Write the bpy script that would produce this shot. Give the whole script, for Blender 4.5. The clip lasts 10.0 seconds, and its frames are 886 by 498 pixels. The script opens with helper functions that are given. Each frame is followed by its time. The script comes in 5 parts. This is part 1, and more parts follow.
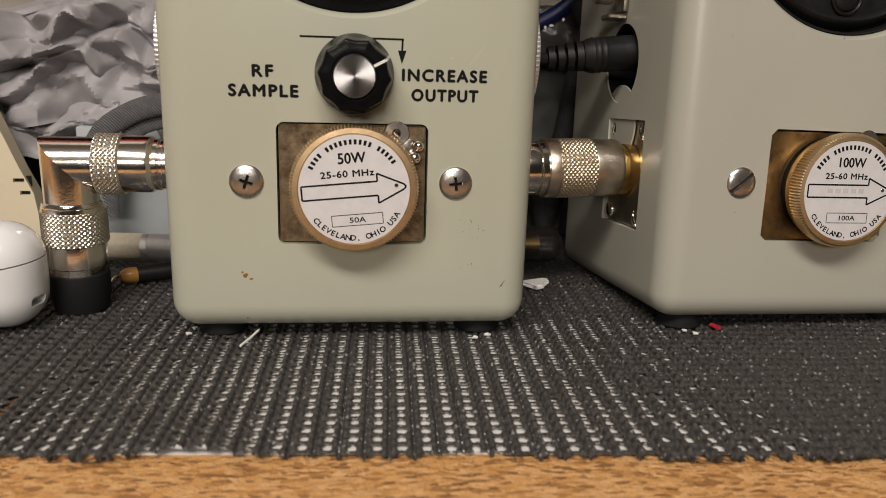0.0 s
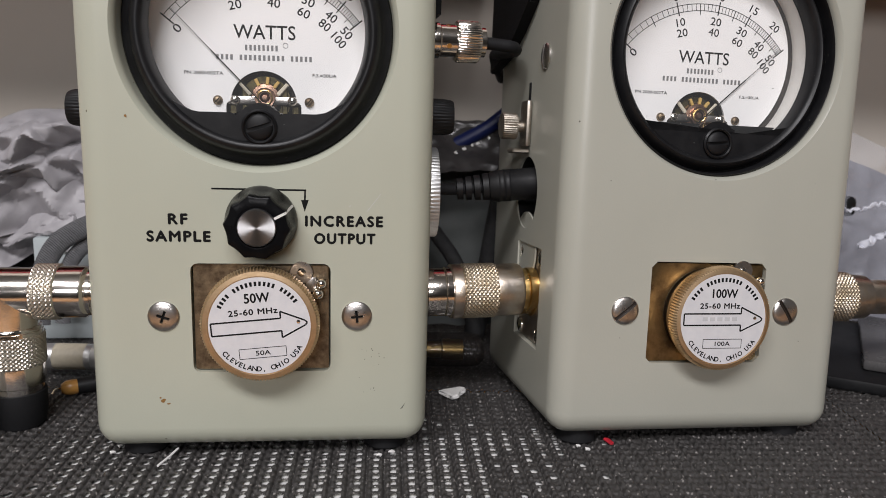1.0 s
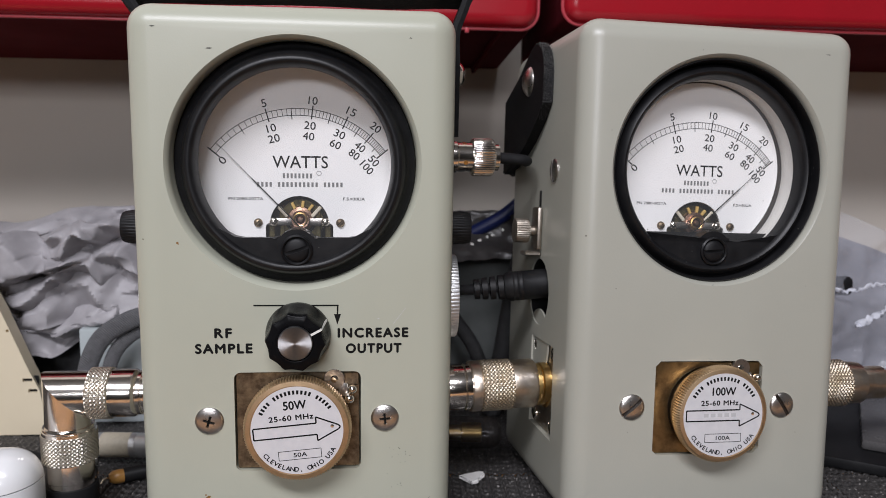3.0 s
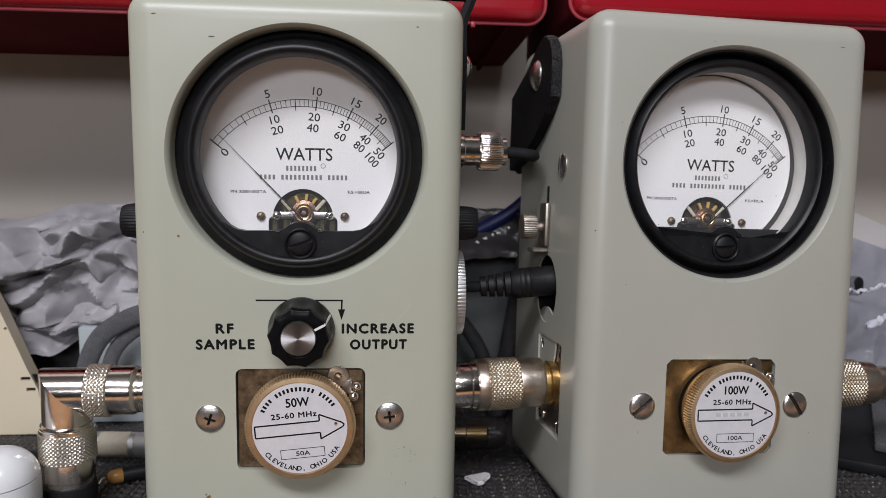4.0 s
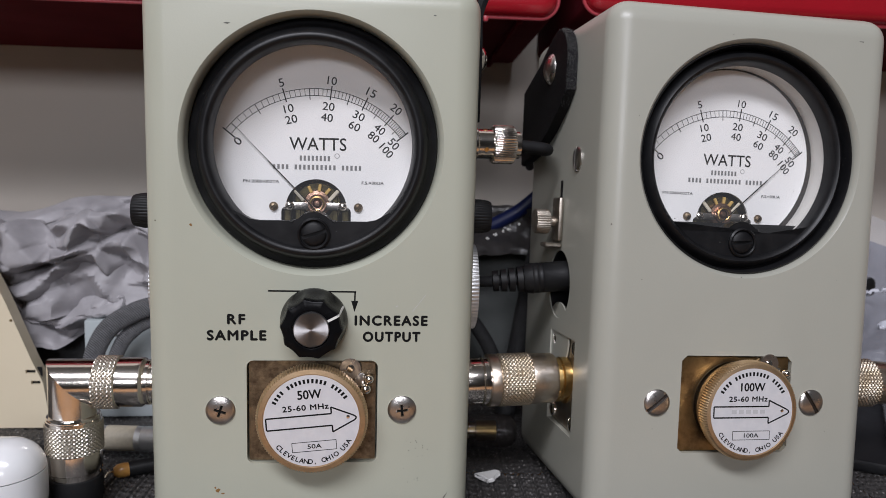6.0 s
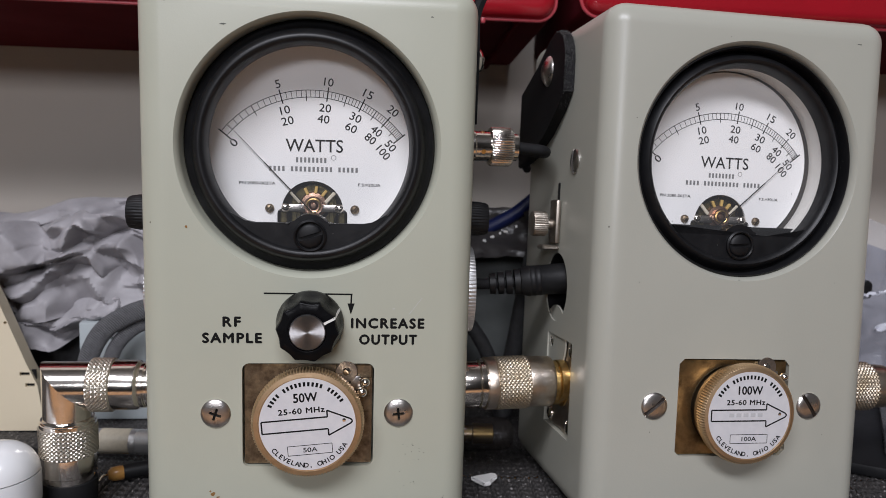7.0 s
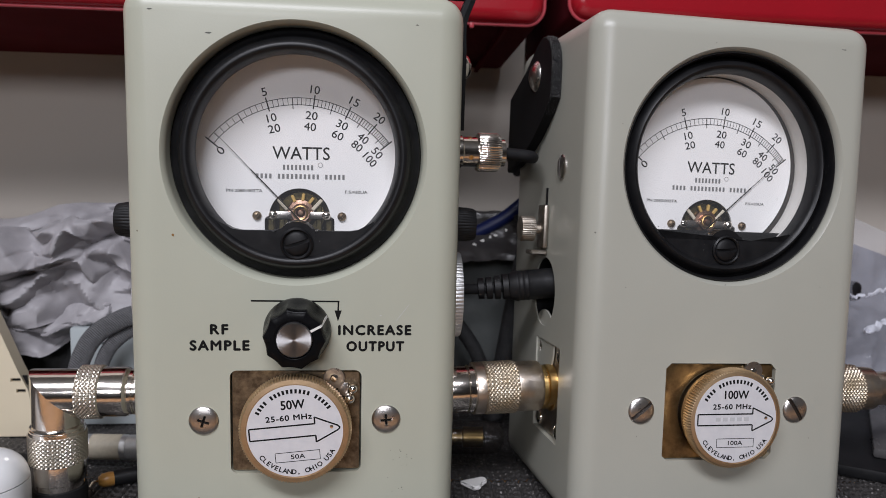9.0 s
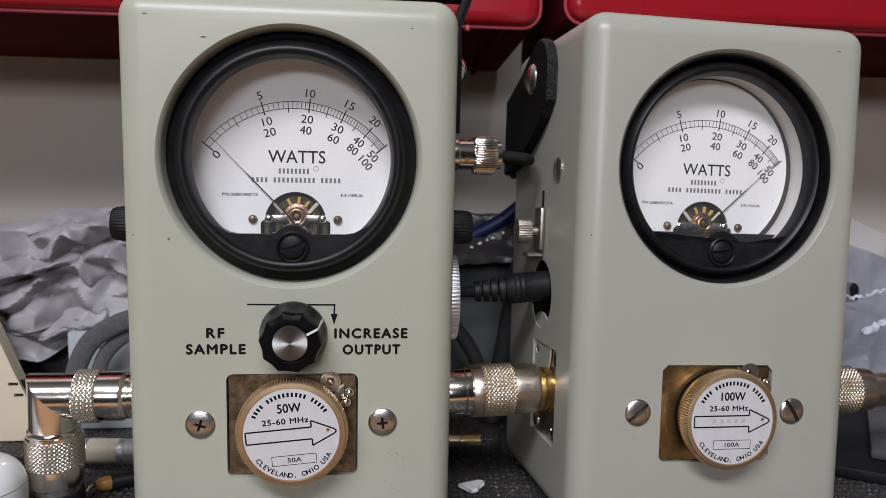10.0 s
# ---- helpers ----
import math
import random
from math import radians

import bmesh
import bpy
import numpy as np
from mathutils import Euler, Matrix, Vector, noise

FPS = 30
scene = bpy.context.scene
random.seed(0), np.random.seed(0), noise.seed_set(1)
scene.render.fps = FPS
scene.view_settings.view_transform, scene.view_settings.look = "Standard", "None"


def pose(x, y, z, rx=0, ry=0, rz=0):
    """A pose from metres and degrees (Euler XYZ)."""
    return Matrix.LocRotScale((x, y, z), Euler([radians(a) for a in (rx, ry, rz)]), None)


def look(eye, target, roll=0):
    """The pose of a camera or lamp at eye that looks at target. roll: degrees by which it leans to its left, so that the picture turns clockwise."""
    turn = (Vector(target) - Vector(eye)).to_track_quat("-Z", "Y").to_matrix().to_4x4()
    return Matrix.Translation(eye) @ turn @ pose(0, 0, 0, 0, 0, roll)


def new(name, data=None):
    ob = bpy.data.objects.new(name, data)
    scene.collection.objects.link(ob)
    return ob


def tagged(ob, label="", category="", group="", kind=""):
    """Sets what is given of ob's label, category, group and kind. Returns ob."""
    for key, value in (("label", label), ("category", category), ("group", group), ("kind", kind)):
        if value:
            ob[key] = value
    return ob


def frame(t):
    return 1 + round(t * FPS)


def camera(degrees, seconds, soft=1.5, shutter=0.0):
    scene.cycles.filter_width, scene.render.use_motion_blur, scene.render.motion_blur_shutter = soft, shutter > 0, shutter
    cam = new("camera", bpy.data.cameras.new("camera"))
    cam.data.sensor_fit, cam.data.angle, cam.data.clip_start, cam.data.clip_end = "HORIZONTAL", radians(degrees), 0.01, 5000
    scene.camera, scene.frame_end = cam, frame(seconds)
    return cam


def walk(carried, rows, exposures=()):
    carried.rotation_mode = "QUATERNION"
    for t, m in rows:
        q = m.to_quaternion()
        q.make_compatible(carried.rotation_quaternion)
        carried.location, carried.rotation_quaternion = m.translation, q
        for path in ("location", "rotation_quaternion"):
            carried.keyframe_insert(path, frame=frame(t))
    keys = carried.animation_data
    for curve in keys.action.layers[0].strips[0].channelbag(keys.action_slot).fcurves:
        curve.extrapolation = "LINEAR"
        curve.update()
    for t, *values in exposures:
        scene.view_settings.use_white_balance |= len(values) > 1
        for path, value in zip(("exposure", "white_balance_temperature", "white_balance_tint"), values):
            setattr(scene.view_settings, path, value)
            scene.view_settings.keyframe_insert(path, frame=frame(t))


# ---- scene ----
cam = camera(58.61, 10.0, soft=0.5)
PATH = [
    (0, (0.00032, -0.21432, 0.08593), (0.05678, 0.26507, -0.04444), 1.79),
    (0.5, (0.00488, -0.22160, 0.09576), (0.06267, 0.26171, -0.01856), 1.98),
    (1, (0.02805, -0.23206, 0.11510), (0.08292, 0.25478, 0.01517), 1.73),
    (1.5, (0.02926, -0.24910, 0.13720), (0.08138, 0.23984, 0.04652), 1.20),
    (2, (0.02831, -0.24982, 0.13935), (0.07773, 0.24068, 0.05585), 0.91),
    (2.5, (0.02452, -0.25169, 0.14304), (0.07183, 0.23971, 0.06369), 0.82),
    (4, (0.02214, -0.24561, 0.13754), (0.06781, 0.24694, 0.06465), 1.03),
    (4.5, (0.02006, -0.24377, 0.13596), (0.06617, 0.24893, 0.06437), 1.17),
    (5, (0.01974, -0.24347, 0.13505), (0.06556, 0.24941, 0.06455), 1.33),
    (5.5, (0.01754, -0.24310, 0.13300), (0.06297, 0.24983, 0.06260), 1.49),
    (7, (0.01761, -0.24164, 0.13304), (0.06580, 0.25125, 0.06423), 1.68),
    (7.5, (0.01752, -0.24039, 0.13300), (0.06677, 0.25243, 0.06441), 1.71),
    (8, (0.01708, -0.23938, 0.13196), (0.06694, 0.25337, 0.06336), 1.71),
    (8.5, (0.01797, -0.23862, 0.13169), (0.06823, 0.25405, 0.06276), 1.61),
    (9, (0.02097, -0.24258, 0.13586), (0.07061, 0.25004, 0.06609), 1.46),
    (9.5, (0.02237, -0.24343, 0.13652), (0.07188, 0.24928, 0.06735), 1.34),
    (10, (0.02228, -0.24290, 0.13608), (0.07187, 0.24993, 0.06783), 1.23),
]
EXPOSURES = [(0.0, 0.30, 7000, 11), (0.5, 0.37, 6450, 11), (1.0, 0.40, 6100, 11), (1.5, 0.41, 5950, 11), (2.5, 0.42, 5860, 12), (4.0, 0.25, 5840, 12), (5.0, 0.26, 5790, 12), (10.0, 0.25, 5790, 12)]
walk(cam, [(t, look(eye, target, roll)) for t, eye, target, roll in PATH], EXPOSURES)
# depth of field of a small phone lens
cam.data.dof.use_dof = True
cam.data.dof.focus_distance = 0.245
cam.data.dof.aperture_fstop = 21.0

# ---- world and lights ----
world = bpy.data.worlds.new("world")
scene.world = world
world.use_nodes = True
world.node_tree.nodes["Background"].inputs[0].default_value = (0.9, 0.95, 1.0, 1)
world.node_tree.nodes["Background"].inputs[1].default_value = 0.05


def area_lamp(name, eye, target, w, h, watts, colour):
    data = bpy.data.lights.new(name, "AREA")
    data.shape, data.size, data.size_y, data.energy, data.color = "RECTANGLE", w, h, watts, colour
    ob = new(name, data)
    ob.matrix_world = look(eye, target)
    return ob


# Low front fill of no known source, added to light the wall.
area_lamp("unseen_lamp", (-0.5, -3.3, 1.05), (0.08, 0.0, 0.08), 1.2, 0.4, 22.0, (1.0, 0.945, 0.905))
# Overhead lamp, unseen but inferred from the shadows below the element caps.
area_lamp("unseen_lamp", (-0.3, -1.2, 1.36), (0.08, 0.0, 0.05), 1.2, 0.3, 24.0, (1.0, 0.945, 0.905))
scene.view_settings.exposure = 0.0


# ---- materials ----
def node(nt, kind, **values):
    n = nt.nodes.new(kind)
    for key, value in values.items():
        n.inputs[key].default_value = value
    return n


def mat(name, colour, rough=0.5, metal=0.0, dark=None, amount=0.35, big=60, fine=900, bump=0.05, rough_var=0.1, coat=0.0, spec=0.5, specks=None):
    """A surface with stains at one scale and grain at another; scales are per metre."""
    m = bpy.data.materials.new(name)
    m.use_nodes = True
    nt = m.node_tree
    bsdf = nt.nodes["Principled BSDF"]
    tc = nt.nodes.new("ShaderNodeTexCoord")
    n1 = node(nt, "ShaderNodeTexNoise", Scale=big, Detail=4.0, Roughness=0.6)
    n2 = node(nt, "ShaderNodeTexNoise", Scale=fine, Detail=3.0, Roughness=0.6)
    for n in (n1, n2):
        nt.links.new(tc.outputs["Object"], n.inputs["Vector"])
    dark = dark or tuple(c * 0.7 for c in colour)
    ramp = nt.nodes.new("ShaderNodeMapRange")
    ramp.inputs["From Min"].default_value, ramp.inputs["From Max"].default_value = 0.38, 0.68
    ramp.inputs["To Max"].default_value = amount
    nt.links.new(n1.outputs["Fac"], ramp.inputs["Value"])
    mix = nt.nodes.new("ShaderNodeMix")
    mix.data_type = "RGBA"
    mix.inputs["A"].default_value, mix.inputs["B"].default_value = (*colour, 1), (*dark, 1)
    nt.links.new(ramp.outputs["Result"], mix.inputs["Factor"])
    colour_out = mix.outputs["Result"]
    if specks:
        per_metre, size, share, tone = specks
        vor = node(nt, "ShaderNodeTexVoronoi", Scale=per_metre)
        nt.links.new(tc.outputs["Object"], vor.inputs["Vector"])
        near = nt.nodes.new("ShaderNodeMath")
        near.operation, near.inputs[1].default_value = "LESS_THAN", size
        nt.links.new(vor.outputs["Distance"], near.inputs[0])
        sep = nt.nodes.new("ShaderNodeSeparateColor")
        nt.links.new(vor.outputs["Color"], sep.inputs[0])
        some = nt.nodes.new("ShaderNodeMath")
        some.operation, some.inputs[1].default_value = "LESS_THAN", share
        nt.links.new(sep.outputs[0], some.inputs[0])
        both = nt.nodes.new("ShaderNodeMath")
        both.operation = "MULTIPLY"
        nt.links.new(near.outputs[0], both.inputs[0])
        nt.links.new(some.outputs[0], both.inputs[1])
        spot = nt.nodes.new("ShaderNodeMix")
        spot.data_type = "RGBA"
        spot.inputs["B"].default_value = (*tone, 1)
        nt.links.new(both.outputs[0], spot.inputs["Factor"])
        nt.links.new(colour_out, spot.inputs["A"])
        colour_out = spot.outputs["Result"]
    nt.links.new(colour_out, bsdf.inputs["Base Color"])
    rr = nt.nodes.new("ShaderNodeMapRange")
    rr.inputs["To Min"].default_value, rr.inputs["To Max"].default_value = max(0.02, rough - rough_var), min(1, rough + rough_var)
    nt.links.new(n1.outputs["Fac"], rr.inputs["Value"])
    nt.links.new(rr.outputs["Result"], bsdf.inputs["Roughness"])
    bsdf.inputs["Metallic"].default_value = metal
    bsdf.inputs["Coat Weight"].default_value = coat
    bsdf.inputs["Specular IOR Level"].default_value = spec
    if bump:
        b = nt.nodes.new("ShaderNodeBump")
        b.inputs["Strength"].default_value, b.inputs["Distance"].default_value = bump, 0.0004
        nt.links.new(n2.outputs["Fac"], b.inputs["Height"])
        nt.links.new(b.outputs["Normal"], bsdf.inputs["Normal"])
    return m


def clear(name, colour, rough, cover, ior=1.45):
    """Thin clear plastic or glass: mostly see-through, with gloss."""
    m = bpy.data.materials.new(name)
    m.use_nodes = True
    nt = m.node_tree
    bsdf = nt.nodes["Principled BSDF"]
    bsdf.inputs["Base Color"].default_value = (*colour, 1)
    bsdf.inputs["Roughness"].default_value = rough
    bsdf.inputs["IOR"].default_value = ior
    bsdf.inputs["Alpha"].default_value = cover
    return m


PAINT = mat("grey_green_enamel", (0.455, 0.465, 0.378), 0.33, dark=(0.415, 0.415, 0.333), amount=0.5, big=14, fine=1400, bump=0.06, rough_var=0.05, specks=(170, 0.055, 0.10, (0.16, 0.15, 0.11)))
# Right case: the same enamel, mostly darkened for the weaker light there.
PAINT_R = mat("dimmed_grey_green_enamel", (0.405, 0.402, 0.345), 0.33, dark=(0.365, 0.36, 0.306), amount=0.5, big=14, fine=1300, bump=0.09, rough_var=0.05, specks=(170, 0.055, 0.10, (0.14, 0.13, 0.11)))
BLACK = mat("black_phenolic", (0.004, 0.004, 0.0045), 0.26, dark=(0.009, 0.009, 0.010), amount=0.5, big=120, fine=1500, bump=0.05, rough_var=0.08, spec=0.08, specks=(420, 0.07, 0.16, (0.09, 0.09, 0.085)))
BEZEL = mat("worn_black_bezel", (0.007, 0.007, 0.008), 0.40, dark=(0.018, 0.018, 0.019), amount=0.5, big=120, fine=1500, bump=0.08, rough_var=0.1, spec=0.34, specks=(420, 0.07, 0.16, (0.10, 0.10, 0.095)))
BLACK_MATT = mat("black_moulding", (0.006, 0.006, 0.007), 0.5, dark=(0.018, 0.018, 0.018), amount=0.4, big=150, bump=0.1, spec=0.3)
RUBBER = mat("black_rubber", (0.008, 0.008, 0.009), 0.75, bump=0.15, spec=0.3)
LEATHER = mat("black_leather", (0.006, 0.006, 0.007), 0.6, dark=(0.02, 0.02, 0.02), amount=0.35, spec=0.16, big=500, fine=1800, bump=0.5)
FRAY = mat("frayed_leather_edge", (0.05, 0.05, 0.05), 0.95, dark=(0.30, 0.29, 0.28), amount=0.8, big=1500, fine=2500, bump=0.9)
DIAL = mat("white_dial_card", (0.82, 0.81, 0.80), 0.55, dark=(0.76, 0.75, 0.73), amount=0.4, big=50, bump=0.02)
INK = mat("black_ink", (0.008, 0.008, 0.008), 0.6, bump=0.0, spec=0.12)
GREY_INK = mat("worn_grey_ink", (0.17, 0.17, 0.17), 0.5, bump=0.0)
FAINT = mat("faint_engraving", (0.55, 0.55, 0.56), 0.5, bump=0.0)
CHROME = mat("nickel_plate", (0.84, 0.79, 0.73), 0.15, 1.0, dark=(0.66, 0.59, 0.51), amount=0.4, big=180, fine=1300, bump=0.06, rough_var=0.07)
KNURL = mat("knurled_nickel", (0.80, 0.75, 0.66), 0.34, 1.0, dark=(0.64, 0.57, 0.47), amount=0.5, big=150, fine=1200, bump=0.1)
KNURL_WORN = mat("knurled_worn_nickel", (0.66, 0.58, 0.47), 0.42, 1.0, dark=(0.44, 0.33, 0.19), amount=0.7, big=150, fine=1200, bump=0.1)
STEEL = mat("screw_steel", (0.66, 0.63, 0.60), 0.3, 1.0, dark=(0.42, 0.38, 0.34), amount=0.6, big=350, fine=1500, bump=0.12)
WORN = mat("worn_nickel_over_brass", (0.64, 0.57, 0.50), 0.34, 1.0, dark=(0.48, 0.37, 0.24), amount=0.75, big=160, fine=1100, bump=0.08)
DULL = mat("dull_nickel", (0.44, 0.40, 0.35), 0.42, 1.0, dark=(0.24, 0.20, 0.15), amount=0.7, big=300, fine=1200, bump=0.12)
MILLED = mat("milled_aluminium", (0.80, 0.80, 0.80), 0.42, 0.85, dark=(0.6, 0.6, 0.6), amount=0.4, big=300, bump=0.05)
BRASS = mat("brass", (0.72, 0.50, 0.20), 0.3, 1.0, dark=(0.48, 0.32, 0.13), amount=0.5, big=200, bump=0.06)
GILT = mat("aged_gilt_rim", (0.68, 0.50, 0.31), 0.44, 1.0, dark=(0.48, 0.33, 0.18), amount=0.5, big=260, bump=0.08)
PLATE = mat("tarnished_bronze", (0.30, 0.235, 0.155), 0.45, 1.0, dark=(0.10, 0.07, 0.045), amount=0.95, big=330, fine=1600, bump=0.2, rough_var=0.15)
PLATE_R = mat("tarnished_brass", (0.44, 0.33, 0.17), 0.34, 1.0, dark=(0.13, 0.09, 0.05), amount=0.95, big=120, fine=1400, bump=0.1, rough_var=0.12)
LABEL = mat("brushed_silver_label", (0.74, 0.74, 0.76), 0.5, 0.25, dark=(0.62, 0.62, 0.65), amount=0.5, big=300, fine=2500, bump=0.05)
SPUN = mat("spun_aluminium", (0.66, 0.66, 0.67), 0.32, 1.0, dark=(0.5, 0.5, 0.52), amount=0.5, big=500, fine=3000, bump=0.08)
WHITE = mat("white_gloss_plastic", (0.82, 0.83, 0.84), 0.18, dark=(0.78, 0.79, 0.8), amount=0.3, big=30, bump=0.0, coat=0.4)
WHITE_MARK = mat("white_line", (0.8, 0.79, 0.75), 0.5, bump=0.0)
PAPER = mat("white_paper", (0.85, 0.84, 0.82), 0.8, big=40, bump=0.1)
CREAM = mat("cream_plastic", (0.72, 0.63, 0.46), 0.45, dark=(0.66, 0.57, 0.41), amount=0.5, big=25, bump=0.06)
TISSUE = mat("grey_white_crumpled_bag", (0.36, 0.345, 0.36), 0.55, dark=(0.20, 0.19, 0.20), amount=0.5, big=60, fine=500, bump=0.2)
DARK_CLOTH = mat("black_nylon", (0.018, 0.018, 0.019), 0.8, dark=(0.045, 0.045, 0.046), amount=0.5, big=300, fine=1500, bump=0.6)
WEB = mat("grey_braided_sleeve", (0.13, 0.13, 0.137), 0.7, dark=(0.07,0.07,0.073), amount=0.5, big=400, fine=1600, bump=0.4)


def braid(m, per_metre, depth):
    """Adds a slanting woven relief to a cloth."""
    nt = m.node_tree
    tc = nt.nodes.new("ShaderNodeTexCoord")
    wave = node(nt, "ShaderNodeTexWave", Scale=per_metre, Distortion=1.5, Detail=1.0)
    wave.bands_direction = "DIAGONAL"
    nt.links.new(tc.outputs["Object"], wave.inputs["Vector"])
    b = nt.nodes.new("ShaderNodeBump")
    b.inputs["Strength"].default_value, b.inputs["Distance"].default_value = 1.0, depth
    nt.links.new(wave.outputs["Fac"], b.inputs["Height"])
    nt.links.new(b.outputs["Normal"], nt.nodes["Principled BSDF"].inputs["Normal"])


braid(WEB, 480, 0.0004)
TEAL = mat("grey_green_pouch", (0.085, 0.093, 0.09), 0.6, dark=(0.055, 0.062, 0.061), amount=0.5, big=60, bump=0.2)
PALE_BLUE = mat("pale_blue_grey_card", (0.42, 0.46, 0.47), 0.6, big=40, bump=0.05)
# Darker copy of the bin red: the trays' shade put into colour.
RED_SHADE = mat("red_tray_shade", (0.085, 0.006, 0.010), 0.85, dark=(0.06, 0.0045, 0.008), amount=0.5, big=25, fine=500, bump=0.3, spec=0.08)
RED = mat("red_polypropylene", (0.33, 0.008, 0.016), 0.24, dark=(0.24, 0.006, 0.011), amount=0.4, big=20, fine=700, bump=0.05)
WALL = mat("beige_wall_paint", (0.54, 0.495, 0.44), 0.75, dark=(0.49, 0.45, 0.39), amount=0.5, big=6, fine=500, bump=0.15)
# Unseen room surfaces, painted dark to hold down bounced light.
ROOM = mat("dark_grey_room_paint", (0.13, 0.126, 0.118), 0.8, big=3, fine=200, bump=0.1)
FLOOR = mat("grey_floor", (0.12, 0.11, 0.10), 0.6, big=5, fine=100, bump=0.1)
CABLE_RED = mat("brown_red_cable_jacket", (0.20, 0.085, 0.06), 0.45, big=80, bump=0.06)
BLUE = mat("blue_cable_jacket", (0.012, 0.02, 0.10), 0.4, big=80, bump=0.05)
AMBER = mat("amber_resin", (0.50, 0.27, 0.07), 0.3, dark=(0.4, 0.16, 0.03), amount=0.6, big=600, bump=0.1)
COPPER = mat("copper_winding", (0.42, 0.27, 0.20), 0.35, 1.0, dark=(0.22, 0.11, 0.06), amount=0.6, big=900, bump=0.2)
BROWN = mat("dark_phenolic_former", (0.014, 0.009, 0.006), 0.5, big=500, bump=0.1)
IVORY = mat("cream_insulator", (0.62, 0.56, 0.44), 0.5, big=600, bump=0.05)
YELLOW = mat("yellow_terminal", (0.55, 0.36, 0.10), 0.5, big=600, bump=0.05)
OLIVE = mat("dark_olive_lacquer", (0.13, 0.11, 0.045), 0.4, 0.7, dark=(0.04, 0.03, 0.015), amount=0.8, big=700, bump=0.1)
INNER = mat("meter_inner_wall", (0.70, 0.68, 0.64), 0.35, big=90, bump=0.03)
RUST = mat("rust_stain", (0.26, 0.14, 0.035), 0.8, dark=(0.16, 0.07, 0.02), amount=0.7, big=2500, bump=0.3)
CHIP = mat("bare_chip", (0.12, 0.12, 0.105), 0.7, big=2000, bump=0.3)
GLASS = clear("meter_glass", (1, 1, 1), 0.03, 0.02)
FILM = clear("clear_poly_bag", (0.62, 0.63, 0.70), 0.16, 0.24)
CLEAR = clear("clear_capsule", (0.035, 0.03, 0.028), 0.1, 0.5)
FIBRE = mat("mat_vinyl", (0.033, 0.031, 0.030), 0.42, dark=(0.085, 0.079, 0.077), amount=0.6, big=900, fine=2600, bump=0.8, rough_var=0.15, specks=(800, 0.34, 0.2, (0.24, 0.225, 0.215)))
DARK_FILM = mat("dark_grey_film", (0.07, 0.065, 0.064), 0.3, dark=(0.025, 0.024, 0.024), amount=0.7, big=60, fine=500, bump=0.15)
# Pale red puts the highlight of the rolled lip into its colour.
PINK = mat("pale_lip_highlight", (0.42, 0.05, 0.065), 0.35, big=100, bump=0.1)


def chipboard():
    m = mat("chipboard", (0.70, 0.34, 0.11), 0.65, dark=(0.34, 0.14, 0.04), amount=0.7, big=150, fine=1500, bump=0.5, specks=(620, 0.24, 0.16, (0.05, 0.02, 0.008)))
    nt = m.node_tree
    bsdf = nt.nodes["Principled BSDF"]
    tc = nt.nodes.new("ShaderNodeTexCoord")
    mp = nt.nodes.new("ShaderNodeMapping")
    mp.inputs["Scale"].default_value = (420, 1150, 1150)
    nt.links.new(tc.outputs["Object"], mp.inputs["Vector"])
    wob = node(nt, "ShaderNodeTexNoise", Scale=1.3, Detail=3.0)
    nt.links.new(mp.outputs["Vector"], wob.inputs["Vector"])
    add = nt.nodes.new("ShaderNodeVectorMath")
    nt.links.new(mp.outputs["Vector"], add.inputs[0])
    nt.links.new(wob.outputs["Color"], add.inputs[1])
    vor = node(nt, "ShaderNodeTexVoronoi", Scale=1.0)
    nt.links.new(add.outputs["Vector"], vor.inputs["Vector"])
    ramp = nt.nodes.new("ShaderNodeValToRGB")
    ramp.color_ramp.elements[0].color = (0.16, 0.055, 0.015, 1)
    ramp.color_ramp.elements[1].color = (1.0, 0.62, 0.30, 1)
    mid = ramp.color_ramp.elements.new(0.4)
    mid.color = (0.80, 0.40, 0.13, 1)
    sep = nt.nodes.new("ShaderNodeSeparateColor")
    nt.links.new(vor.outputs["Color"], sep.inputs[0])
    nt.links.new(sep.outputs[0], ramp.inputs["Fac"])
    old = bsdf.inputs["Base Color"].links[0].from_socket
    mix = nt.nodes.new("ShaderNodeMix")
    mix.data_type, mix.inputs["Factor"].default_value = "RGBA", 0.68
    nt.links.new(old, mix.inputs["A"])
    nt.links.new(ramp.outputs["Color"], mix.inputs["B"])
    nt.links.new(mix.outputs["Result"], bsdf.inputs["Base Color"])
    b = nt.nodes.new("ShaderNodeBump")
    b.inputs["Strength"].default_value, b.inputs["Distance"].default_value = 1.0, 0.002
    flake = node(nt, "ShaderNodeTexNoise", Scale=480.0, Detail=5.0, Roughness=0.7)
    nt.links.new(tc.outputs["Object"], flake.inputs["Vector"])
    high = nt.nodes.new("ShaderNodeMath")
    nt.links.new(sep.outputs[1], high.inputs[0])
    high.operation = "MULTIPLY_ADD"
    high.inputs[1].default_value = 0.35
    nt.links.new(flake.outputs["Fac"], high.inputs[2])
    nt.links.new(high.outputs[0], b.inputs["Height"])
    nt.links.new(b.outputs["Normal"], bsdf.inputs["Normal"])
    return m


CHIPBOARD = chipboard()


